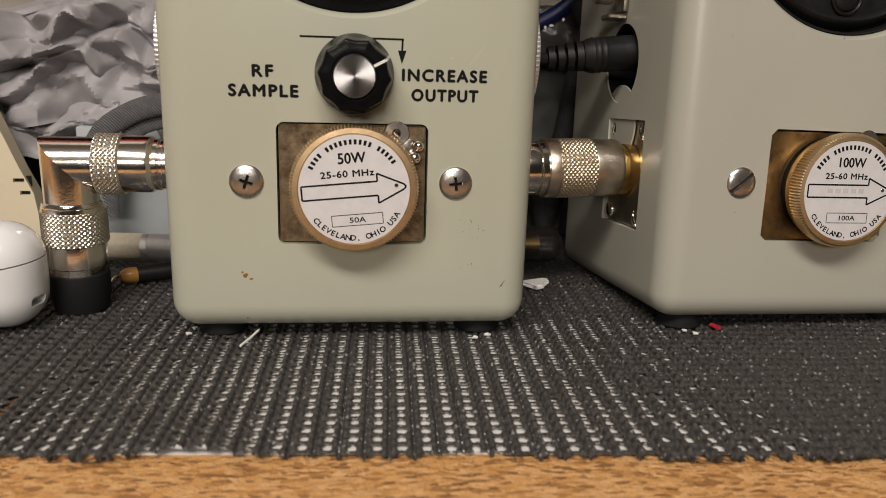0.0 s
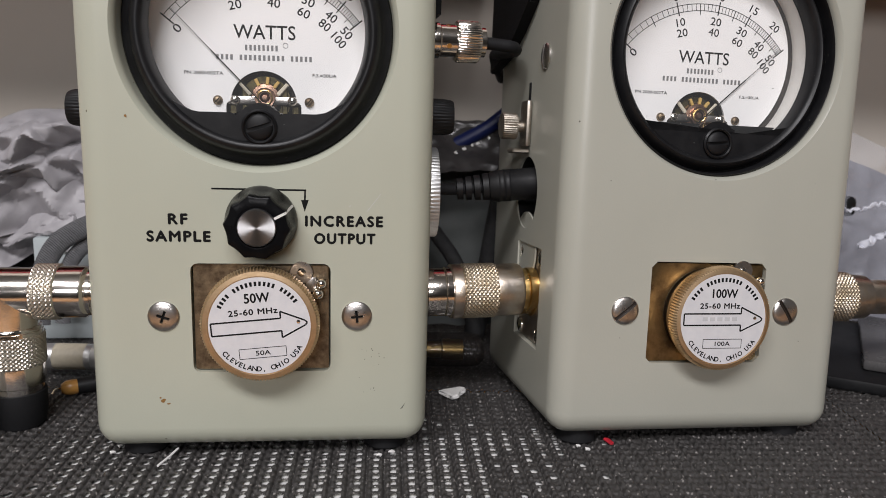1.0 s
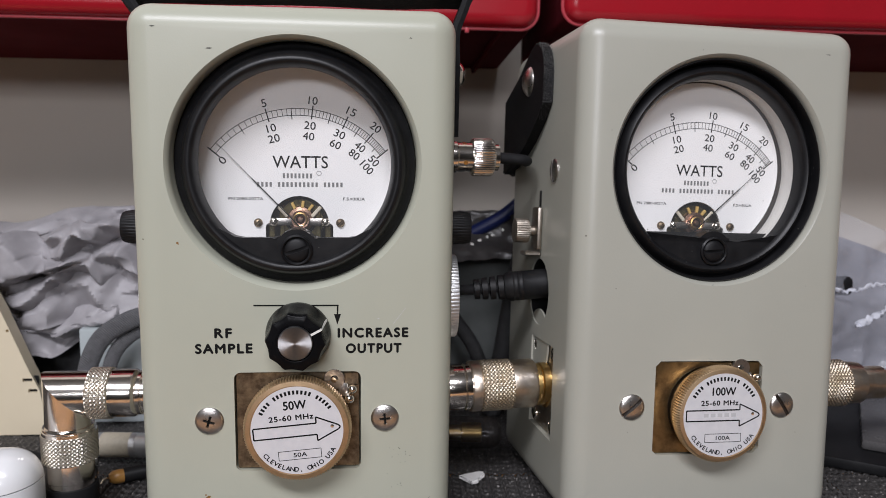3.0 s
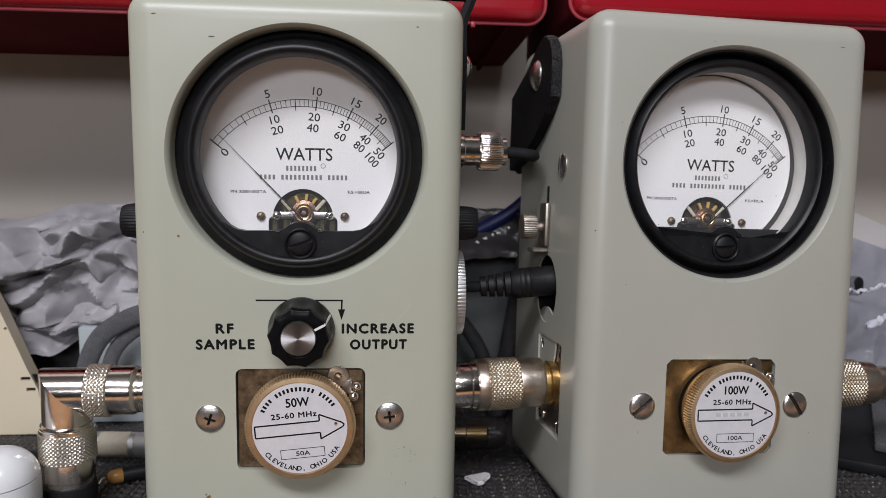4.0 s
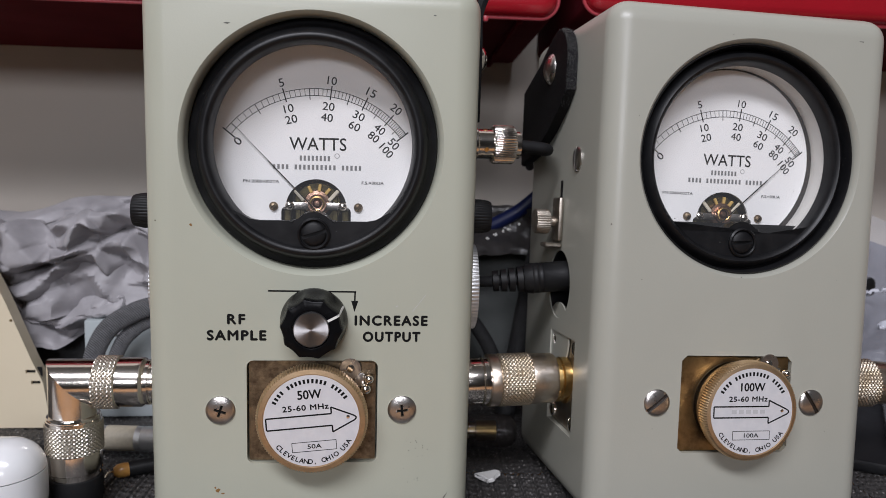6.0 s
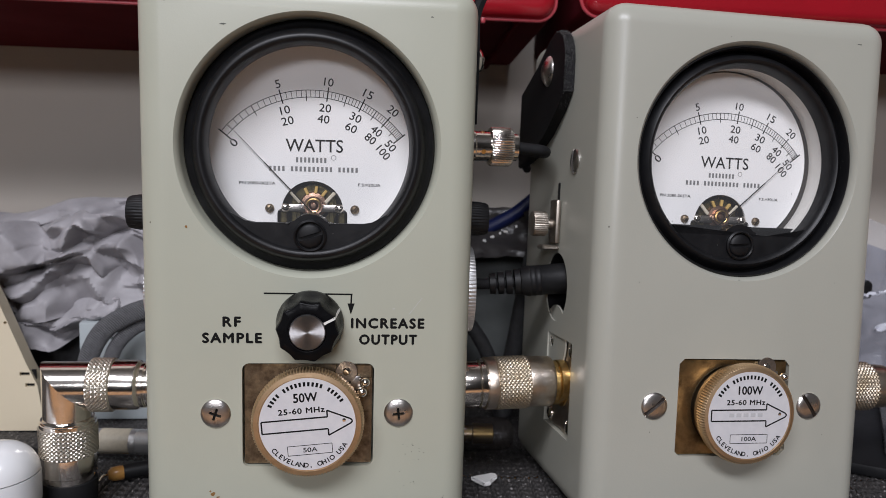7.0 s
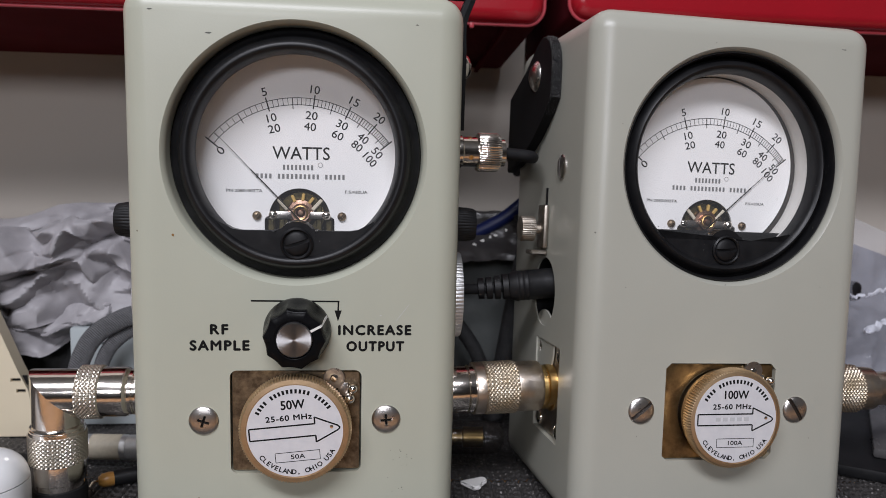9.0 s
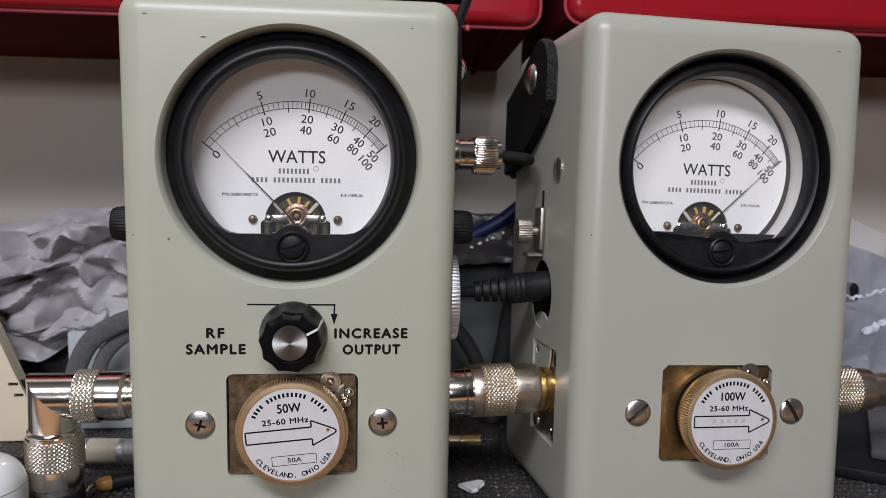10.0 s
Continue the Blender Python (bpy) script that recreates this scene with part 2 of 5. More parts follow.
# ---- mesh helpers: lengths in millimetres, scaled when linked ----
def finish(bm, name, material, angle=0.6):
    bmesh.ops.recalc_face_normals(bm, faces=bm.faces)
    for f in bm.faces:
        f.smooth = True
    for e in bm.edges:
        e.smooth = not (len(e.link_faces) == 2 and e.calc_face_angle(0) > angle)
    me = bpy.data.meshes.new(name)
    bmesh.ops.scale(bm, vec=(0.001,) * 3, verts=bm.verts)
    bm.to_mesh(me)
    bm.free()
    me.materials.append(material)
    return me


def part(name, bm, material, parent, label="", at=None):
    me = bm if isinstance(bm, bpy.types.Mesh) else finish(bm, name, material)
    ob = new(name, me)
    ob.parent = parent
    if at is not None:
        ob.matrix_local = at
    if label:
        tagged(ob, label)
    return ob


def thing(name, label, category, at=None, group="", kind=""):
    ob = new(name)
    ob.empty_display_size = 0.01
    if at is not None:
        ob.matrix_world = at
    return tagged(ob, label, category, group, kind)


def solo(name, bm, material, label, category, at=None, group="", kind=""):
    """A thing that is one mesh."""
    ob = new(name, finish(bm, name, material))
    if at is not None:
        ob.matrix_world = at
    return tagged(ob, label, category, group, kind)


def rbox(x0, x1, y0, y1, z0, z1, r=0.0, seg=3):
    bm = bmesh.new()
    bmesh.ops.create_cube(bm, size=1)
    for v in bm.verts:
        v.co = Vector(((x0 + x1) / 2 + v.co.x * (x1 - x0), (y0 + y1) / 2 + v.co.y * (y1 - y0), (z0 + z1) / 2 + v.co.z * (z1 - z0)))
    if r:
        bmesh.ops.bevel(bm, geom=bm.edges[:], offset=r, segments=seg, profile=0.5, affect="EDGES")
    return bm


TURNS = {"x": Matrix.Rotation(radians(90), 4, "Y"), "-x": Matrix.Rotation(radians(-90), 4, "Y"), "y": Matrix.Rotation(radians(-90), 4, "X"), "-y": Matrix.Rotation(radians(90), 4, "X"), "z": Matrix.Identity(4)}


def lathe(profile, seg=48, axis="z", at=(0, 0, 0), wave=None, closed=False):
    """Turns (radius, height) pairs round an axis; wave(angle, i) changes a radius."""
    bm = bmesh.new()
    rings = []
    for i, (r, h) in enumerate(profile):
        if r < 1e-6:
            rings.append([bm.verts.new((0, 0, h))])
        else:
            ring = []
            for k in range(seg):
                a = 2 * math.pi * k / seg
                q = r + (wave(a, i) if wave else 0)
                ring.append(bm.verts.new((q * math.cos(a), q * math.sin(a), h)))
            rings.append(ring)
    for a, b in zip(rings, rings[1:]):
        for k in range(seg):
            n = (k + 1) % seg
            vs = [a[k % len(a)], a[n % len(a)], b[n % len(b)], b[k % len(b)]]
            vs = list(dict.fromkeys(vs))
            if len(vs) > 2:
                bm.faces.new(vs)
    bmesh.ops.transform(bm, matrix=Matrix.Translation(at) @ TURNS[axis], verts=bm.verts)
    return bm


def knurl(r, h0, h1, axis, at, count=36, depth=0.4):
    """A cylinder with a raised diamond knurl."""
    seg = count * 6
    rows = max(6, int((h1 - h0) / (2 * math.pi * r / seg)))
    lean = count * 1.2 / r

    def tri(v):
        return abs((v % 1.0) - 0.5) * 2

    prof = [(0.0, h0), (r - 0.5, h0)] + [(r, h0 + 0.3 + (h1 - h0 - 0.6) * i / (rows - 1)) for i in range(rows)] + [(r - 0.5, h1), (0.0, h1)]

    def wave(a, i):
        if i < 2 or i > rows + 1:
            return 0
        h = prof[i][1]
        u, v = a * count / (2 * math.pi), h * lean / (2 * math.pi)
        return depth * (min(1.0, 1.45 * min(tri(u + v), tri(u - v))) - 0.7)

    return lathe(prof, seg, axis, at, wave)


def prism(points, y0, y1):
    """A polygon in x and z, drawn out along y."""
    bm = bmesh.new()
    a = [bm.verts.new((x, y0, z)) for x, z in points]
    b = [bm.verts.new((x, y1, z)) for x, z in points]
    bm.faces.new(a)
    bm.faces.new(b[::-1])
    for i in range(len(a)):
        j = (i + 1) % len(a)
        bm.faces.new((a[i], b[i], b[j], a[j]))
    return bm


def rrect(x0, x1, z0, z1, r, n=5):
    out = []
    for cx, cz, a0 in ((x1 - r, z1 - r, 0), (x0 + r, z1 - r, 90), (x0 + r, z0 + r, 180), (x1 - r, z0 + r, 270)):
        out += [(cx + r * math.cos(radians(a0 + 90 * i / n)), cz + r * math.sin(radians(a0 + 90 * i / n))) for i in range(n + 1)]
    return out


def smooth_path(points, n=8):
    """Catmull-Rom through the points."""
    p = [Vector(q) for q in points]
    p = [2 * p[0] - p[1]] + p + [2 * p[-1] - p[-2]]
    out = []
    for i in range(1, len(p) - 2):
        for k in range(n):
            t = k / n
            a, b, c, d = p[i - 1 : i + 3]
            out.append(0.5 * (2 * b + (c - a) * t + (2 * a - 5 * b + 4 * c - d) * t * t + (3 * b - a - 3 * c + d) * t ** 3))
    return out + [p[-2]]


def sweep(points, section, n=8, up=(0, 0, 1), scale=None):
    """Draws a closed section (pairs across and up) along a smooth path."""
    path = smooth_path(points, n)
    bm = bmesh.new()
    rings = []
    side = None
    for i, p in enumerate(path):
        t = (path[min(i + 1, len(path) - 1)] - path[max(i - 1, 0)]).normalized()
        if side is None:
            side = t.cross(Vector(up)).normalized()
        side = (side - t * side.dot(t)).normalized()
        nrm = side.cross(t)
        k = scale(i / (len(path) - 1)) if scale else 1
        rings.append([bm.verts.new(p + side * u * k + nrm * v * k) for u, v in section])
    m = len(section)
    for a, b in zip(rings, rings[1:]):
        for k in range(m):
            bm.faces.new((a[k], a[(k + 1) % m], b[(k + 1) % m], b[k]))
    bm.faces.new(rings[0][::-1])
    bm.faces.new(rings[-1])
    return bm


def disc_section(r, n=14, flat=1.0):
    return [(r * math.cos(2 * math.pi * k / n), r * flat * math.sin(2 * math.pi * k / n)) for k in range(n)]


def join(*bms):
    out = bmesh.new()
    for bm in bms:
        me = bpy.data.meshes.new("join")
        bm.to_mesh(me)
        bm.free()
        out.from_mesh(me)
        bpy.data.meshes.remove(me)
    return out


def cut(bm, *tools):
    """Takes the tools' shapes out of bm."""
    def to_ob(b):
        me = bpy.data.meshes.new("cut")
        bmesh.ops.recalc_face_normals(b, faces=b.faces)
        b.to_mesh(me)
        b.free()
        return new("cut", me)
    ob = to_ob(bm)
    gone = [to_ob(t) for t in tools]
    for g in gone:
        md = ob.modifiers.new("cut", "BOOLEAN")
        md.operation, md.object, md.solver = "DIFFERENCE", g, "EXACT"
    me = bpy.data.meshes.new_from_object(ob.evaluated_get(bpy.context.evaluated_depsgraph_get()))
    out = bmesh.new()
    out.from_mesh(me)
    for o in (ob, *gone):
        bpy.data.objects.remove(o)
    bpy.data.meshes.remove(me)
    return out


def glyphs(words, spacing=1.0):
    """The outline of words as a flat bmesh in x and y, with its bounds."""
    cu = bpy.data.curves.new("words", "FONT")
    cu.body, cu.resolution_u, cu.space_character = words, 3, spacing
    ob = new("words", cu)
    me = bpy.data.meshes.new_from_object(ob.evaluated_get(bpy.context.evaluated_depsgraph_get()))
    bm = bmesh.new()
    bm.from_mesh(me)
    bpy.data.objects.remove(ob)
    bpy.data.curves.remove(cu)
    bpy.data.meshes.remove(me)
    xs, ys = [v.co.x for v in bm.verts], [v.co.y for v in bm.verts]
    return bm, min(xs), max(xs), min(ys), max(ys)


def thicken(bm, d):
    """Heavier strokes: copies shifted by d each way, each a hair higher."""
    geom = bm.verts[:] + bm.edges[:] + bm.faces[:]
    for i, (dx, dy) in enumerate(((d, 0), (-d, 0), (0, d), (0, -d))):
        got = bmesh.ops.duplicate(bm, geom=geom)["geom"]
        bmesh.ops.translate(bm, vec=(dx, dy, 0.004 * (i + 1)), verts=[g for g in got if isinstance(g, bmesh.types.BMVert)])
    return bm


def words_bm(words, cx, cz, w, h, y, turn=0.0, bold=0.1, spacing=1.0):
    """Words facing -y, centred at cx, cz, stretched to w by h; bold in millimetres."""
    bm, x0, x1, y0, y1 = glyphs(words, spacing)
    sx, sz = (w - 2 * bold) / (x1 - x0), (h - 2 * bold) / (y1 - y0)
    for v in bm.verts:
        v.co = Vector(((v.co.x - (x0 + x1) / 2) * sx, (v.co.y - (y0 + y1) / 2) * sz, 0))
    if bold:
        thicken(bm, bold)
    m = Matrix.Translation((cx, y, cz)) @ Matrix.Rotation(radians(-turn), 4, "Y") @ Matrix.Rotation(radians(90), 4, "X")
    bmesh.ops.transform(bm, matrix=m, verts=bm.verts)
    return bm


def bar(x0, z0, x1, z1, t, y):
    """A flat printed stroke facing -y."""
    d = Vector((x1 - x0, z1 - z0)).normalized() * t / 2
    bm = bmesh.new()
    vs = [bm.verts.new((x, y, z)) for x, z in ((x0 - d.y, z0 + d.x), (x0 + d.y, z0 - d.x), (x1 + d.y, z1 - d.x), (x1 - d.y, z1 + d.x))]
    bm.faces.new(vs)
    return bm


def arc_bar(cx, cz, r, a0, a1, t, y, n=40):
    """A printed arc; angles in degrees clockwise from up."""
    bm = bmesh.new()
    rows = []
    for i in range(n + 1):
        a = radians(a0 + (a1 - a0) * i / n)
        rows.append([bm.verts.new((cx + q * math.sin(a), y, cz + q * math.cos(a))) for q in (r - t / 2, r + t / 2)])
    for a, b in zip(rows, rows[1:]):
        bm.faces.new((a[0], a[1], b[1], b[0]))
    return bm


def spin_y(bm, turn, cx, cz):
    m = Matrix.Translation((cx, 0, cz)) @ Matrix.Rotation(radians(-turn), 4, "Y") @ Matrix.Translation((-cx, 0, -cz))
    bmesh.ops.transform(bm, matrix=m, verts=bm.verts)
    return bm


def moved(bm, m):
    bmesh.ops.transform(bm, matrix=m, verts=bm.verts)
    return bm


def radial_brush(m):
    """Turned metal: the gloss is drawn out round the y axis."""
    nt = m.node_tree
    t = nt.nodes.new("ShaderNodeTangent")
    t.direction_type, t.axis = "RADIAL", "Y"
    bsdf = nt.nodes["Principled BSDF"]
    bsdf.inputs["Anisotropic"].default_value = 0.9
    nt.links.new(t.outputs["Tangent"], bsdf.inputs["Tangent"])


radial_brush(SPUN)

# ---- setting ----
def slab(name, x0, x1, y0, y1, z0, z1, material, label, category, kind="structure"):
    return solo(name, rbox(x0, x1, y0, y1, z0, z1), material, label, category, kind=kind)


WALL_Y = 212
slab("wall_north", -1600, 1800, WALL_Y, WALL_Y + 100, -800, 1600, WALL, "beige painted wall behind the workbench", "wall")
slab("wall_south", -1600, 1800, -4200, -4100, -800, 1600, ROOM, "plain dark grey wall, unseen", "wall")
slab("wall_west", -1700, -1600, -4200, WALL_Y + 100, -800, 1600, ROOM, "plain dark grey wall, unseen", "wall")
slab("wall_east", 1800, 1900, -4200, WALL_Y + 100, -800, 1600, ROOM, "plain dark grey wall, unseen", "wall")
slab("ceiling", -1700, 1900, -4200, WALL_Y + 100, 1600, 1700, ROOM, "plain dark grey ceiling, unseen", "ceiling")
slab("floor", -1700, 1900, -4200, WALL_Y + 100, -900, -800, FLOOR, "plain grey floor", "floor")

MAT_TURN = -3.0
bench = thing("workbench", "chipboard workbench with a worn orange-brown top", "workbench", pose(0, 0, 0, 0, 0, MAT_TURN))
part("tabletop", rbox(-700, 900, -150, 235, -20, -1.7, 1.0, 2), CHIPBOARD, bench)
for lx in (-660, 860):
    for ly in (-115, 180):
        part("leg", rbox(lx - 25, lx + 25, ly - 25, ly + 25, -800, -20, 2, 1), CHIPBOARD, bench)


def liner_height(u, v):
    """Height of the knitted liner over its bed, and where its holes are."""
    bend = 0.5 * np.sin(v / 31.0 + 0.6) + 0.35 * np.sin(u / 43.0)
    cu, cv = (u + bend) / 5.44, (v + 0.3 * np.sin(u / 37.0)) / 3.85
    iu, iv = np.floor(cu), np.floor(cv)
    jig = np.sin(iu * 12.9898 + iv * 78.233) * 43758.5453
    jig = jig - np.floor(jig)
    du, dv = (cu - iu - 0.5) * 5.44, (cv - iv - 0.5) * 3.85  # from the middle of a hole
    a, b = np.abs(du), np.abs(dv)
    # two strands beside each column of holes, pinched by a stitch at every row
    strand = np.clip(1 - ((a - 1.62) / 0.95) ** 2, 0, 1) ** 0.5
    stitch = 0.5 + 0.5 * np.cos(2 * math.pi * (cv + 0.13 * np.sign(du)))
    rib = 0.36 + strand * (0.20 + 0.34 * stitch + 0.20 * jig)
    # a shallow pit between neighbouring strands, half a row further on
    pit = np.exp(-(((a - 2.72) / 0.42) ** 2)) * (0.5 + 0.5 * np.cos(2 * math.pi * (cv + 0.5)))
    rib = rib - 0.34 * pit
    cross = 0.36 + 0.30 * np.clip(1 - ((1.925 - b) / 0.95) ** 2, 0, 1) + 0.10 * jig
    h = np.where(a > 0.98, rib, np.maximum(cross, rib * 0.8))
    open_part = 0.5 + 0.5 * np.tanh((86 - u + 14 * np.sin(v / 13.0)) / 20)
    open_part = open_part * (0.5 - 0.5 * np.tanh((v - 26) / 8))
    open_part = open_part * (0.5 + 0.5 * np.tanh((u + 62 - 0.25 * v + 9 * np.sin(v / 9.0)) / 9))
    wide = 0.78 + 0.34 * ((jig * 7.31) % 1.0)
    hole = (du / wide) ** 2 + ((dv + 0.15 * (jig - 0.5)) / (1.08 + 0.2 * jig)) ** 2 < 1
    shut = hole & (jig >= 1.05 * open_part - 0.03)
    h = np.where(shut, 0.30 + 0.2 * ((jig * 3.7) % 1.0), h)
    return h, hole & ~shut


def liner_mesh(u0, u1, v0, v1, step, ragged):
    us, vs = np.arange(u0, u1 + 1e-6, step), np.arange(v0, v1 + 1e-6, step)
    u, v = np.meshgrid(us, vs)
    h, hole = liner_height(u, v)
    rng = np.random.default_rng(3)
    swell = 0.22 * np.sin(u / 17.0 + 1.3) * np.sin(v / 21.0) + 0.12 * np.sin(u / 7.3 + v / 9.1)
    curl = 1.6 * np.clip((-30 - v) / 30, 0, 1) ** 2 * np.exp(-(((u + 30) / 16) ** 2)) - 0.2 * np.clip((-45 - v) / 18, 0, 1)
    z = -1.35 + 1.85 * (h - 0.1) + 0.075 * rng.standard_normal(u.shape) + np.clip(swell, -0.1, 0.3) + curl
    edge = v0 + 1.2 + 1.5 * np.sin(u / 19.0) + 0.9 * np.sin(u / 5.1 + 2) + rng.uniform(-0.6, 0.9, len(us))[None, :] + 3.0 * np.exp(-(((u + 24) / 17) ** 2))
    keep = ~hole
    if ragged:
        keep &= v > edge
    n = len(us)
    idx = np.arange(u.size).reshape(u.shape)
    ok = keep[:-1, :-1] & keep[1:, 1:] & keep[:-1, 1:] & keep[1:, :-1]
    quads = np.stack([idx[:-1, :-1], idx[:-1, 1:], idx[1:, 1:], idx[1:, :-1]], -1)[ok]
    used = np.unique(quads)
    remap = np.full(u.size, -1)
    remap[used] = np.arange(len(used))
    co = np.stack([u.ravel(), v.ravel(), z.ravel()], -1)[used] * 0.001
    me = bpy.data.meshes.new("liner")
    me.vertices.add(len(co))
    me.vertices.foreach_set("co", co.ravel())
    q = remap[quads].ravel()
    me.loops.add(len(q))
    me.loops.foreach_set("vertex_index", q)
    me.polygons.add(len(quads))
    me.polygons.foreach_set("loop_start", np.arange(0, len(q), 4))
    me.polygons.foreach_set("use_smooth", np.ones(len(quads), bool))
    me.update(calc_edges=True)
    me.materials.append(FIBRE)
    return me


liner = thing("shelf_liner", "dark grey knitted vinyl non-slip liner with a ragged cut edge", "mat", pose(0, 0, 0, 0, 0, MAT_TURN))
part("near_weave", liner_mesh(-110, 210, -66, 60, 0.31, True), None, liner)
part("far_weave", liner_mesh(-320, 460, 60.2, 230, 0.8, False), None, liner)
part("side_weave", liner_mesh(-320, -110.2, -66, 60, 0.7, True), None, liner)
part("side_weave", liner_mesh(210.2, 460, -66, 60, 0.7, True), None, liner)
solo("paper_sheet", rbox(-74, 125, -60.9, 60, -1.62, -1.5), PAPER, "white paper sheet lying under the liner", "paper", pose(0, 0, 0, 0, 0, MAT_TURN))


# ---- wattmeters ----
def slot_screw(bm_r, axis, at, kind="slot", turn=30):
    """A domed screw head with a real slot or cross, facing along -axis of the lathe."""
    r = bm_r
    prof = [(r, 0), (r, 0.35)] + [(r * math.cos(radians(a)), 0.35 + 0.95 * math.sin(radians(a))) for a in (20, 40, 60, 78)] + [(0, 1.3)]
    head = lathe([(0, 0)] + prof, 40)
    tools = []
    w = 0.12 * r + 0.1
    if kind == "slot":
        tools.append(rbox(-r * 1.2, r * 1.2, -w, w, 0.3, 3))
    else:
        tools.append(rbox(-r * 0.42, r * 0.42, -w * 0.62, w * 0.62, 0.1, 3))
        tools.append(rbox(-w * 0.62, w * 0.62, -r * 0.42, r * 0.42, 0.05, 3.1))
    for t in tools:
        moved(t, Matrix.Rotation(radians(turn), 4, "Z"))
    bm = cut(head, *tools)
    return moved(bm, Matrix.Translation(at) @ TURNS[axis])


SCALE_V = (0, 5, 10, 15, 20, 25)
SCALE_A = (-51.0, -16.2, 7.1, 25.5, 40.0, 51.0)
SCALE_FIT = np.polyfit(SCALE_V, SCALE_A, 4)


def scale_angle(v):
    return float(np.polyval(SCALE_FIT, v))


def dial_print(y):
    """All the printing of the dial, but for the trade names, as one mesh."""
    cx, cz, r0, r1 = 0.0, 110.4, 34.7, 36.9
    out = [arc_bar(cx, cz, r, -51, 51, 0.22, y) for r in (r0, r1)]

    def tick(v, a, b, t):
        q = radians(scale_angle(v))
        out.append(bar(cx + a * math.sin(q), cz + a * math.cos(q), cx + b * math.sin(q), cz + b * math.cos(q), t, y))

    for i in range(51):
        v = i * 0.5
        if i in (0, 50):
            tick(v, r0 - 1.6, r1 + 1.0, 0.42)
        elif i % 10 == 0:
            tick(v, r0 - 1.0, r1 + 1.3, 0.4)
        elif i % 5 == 0:
            tick(v, r0 - 1.3, r1, 0.28)
        else:
            tick(v, r0, r1, 0.18)
    labels = (("5", -11.1, 148.8, 1.6, -15), ("10", 4.9, 149.9, 3.0, 7), ("15", 17.4, 146.5, 3.1, 25), ("20", 25.4, 141.5, 3.6, 38),
              ("10", -8.8, 140.8, 3.1, -14), ("20", -8.0, 137.4, 3.8, -13), ("20", 3.8, 141.8, 3.8, 6), ("40", 3.3, 138.3, 3.8, 6),
              ("30", 13.5, 139.1, 3.7, 24), ("60", 12.1, 135.8, 3.7, 24), ("40", 20.2, 135.0, 3.6, 38), ("80", 18.3, 132.5, 3.6, 38),
              ("50", 24.8, 130.4, 3.6, 48), ("100", 22.5, 128.2, 4.8, 48), ("0", -24.8, 130.1, 2.0, -48))
    for words, x, z, w, turn in labels:
        out.append(words_bm(words, x, z, w, 2.6, y, -turn, 0.03))
    out.append(words_bm("WATTS", 0.5, 129.8, 18.2, 4.1, y, 0, 0.04))
    out.append(words_bm("PN 2080-002TA", -17.5, 117.5, 11.4, 1.0, y, 0, 0.02))
    out.append(words_bm("F.S.=30UA", 18.2, 117.6, 7.2, 1.0, y, 0, 0.02))
    return join(*out)


def letter_bars(x0, x1, z, h, y, count, gaps, parent):
    """A line of unlettered printing: one plain bar for each mark of a trade name."""
    w = (x1 - x0) / count
    for i in range(count):
        if i not in gaps:
            x = x0 + (i + 0.5) * w
            part("name_bar", bar(x - w * 0.27, z, x + w * 0.27, z, h * 0.82, y), GREY_INK, parent)


def bezel_bm(sink):
    """The black moulded meter front: a rolled ring, set back in its hole by sink."""
    prof = [(38.3, 13.5), (38.3, 7.0), (37.9, 6.4), (36.8, 6.0), (35.8, 5.2), (35.2, 3.8), (34.8, 2.2), (34.3, 0.6), (33.6, -0.45), (32.8, -0.9), (32.1, -0.85), (31.4, -0.3), (30.9, 0.7), (30.5, 2.2), (30.2, 4.6), (33.2, 5.2), (33.4, 13.5)]
    if sink:
        prof = [(38.6, 13.5), (38.6, 1.5 - sink), (38.3, 1.2 - sink), (37.9, 1.8 - sink), (37.6, 3.4), (37.2, 3.2), (36.8, 2.4), (36.1, 0.8), (35.3, -0.4), (34.5, -0.95), (33.7, -0.6), (33.0, 0.5), (32.5, 2.2), (32.2, 4.6), (32.7, 5.2), (32.9, 12.0)]
    ring = lathe([(r, h + sink) for r, h in prof + [prof[0]]], 128, "y", (0, 0, 129.4))
    return ring


def bridge_bm(tight):
    """The lower bridge of the bezel, with its boss round the zero screw."""
    pts = []
    for i in range(0, 41):
        a = radians(180 - 50 + (i / 40) * 100)
        pts.append((32.4 * math.sin(a), 129.4 + 32.4 * math.cos(a)))
    pts = pts[::-1]
    top = [(23.6, 109.6), (21.6, 107.8), (19.2, 106.5), (16.5, 106.0), (7.4, 106.0), (6.2, 106.4)]
    if tight:
        top = [(25.6, 108.6), (24.8, 107.2), (23.6, 106.4), (22.0, 106.0), (7.4, 106.0), (6.2, 106.4)]
    for i in range(0, 13):
        a = radians(58 - i * 116 / 12)
        top.append((0.3 + 6.3 * math.sin(a), 103.0 + 6.3 * math.cos(a)))
    top += [(-x, z) for x, z in (top[5], top[4], top[3], top[2], top[1], top[0])]
    bm = prism([(x, z) for x, z in pts] + top, 0.4, 6.5)
    front = [e for e in bm.edges if all(abs(v.co.y - 0.4) < 1e-4 and abs(v.co.x) < 22 and math.hypot(v.co.x, v.co.z - 129.4) < 31.5 for v in e.verts)]
    bmesh.ops.bevel(bm, geom=front, offset=0.55, segments=2, profile=0.5, affect="EDGES", clamp_overlap=True)
    face = max(bm.faces, key=lambda f: f.calc_area() if f.calc_center_median().y < 2 else 0)
    bmesh.ops.triangulate(bm, faces=bmesh.ops.inset_region(bm, faces=[face], thickness=0.12)["faces"] + [face])
    return bm


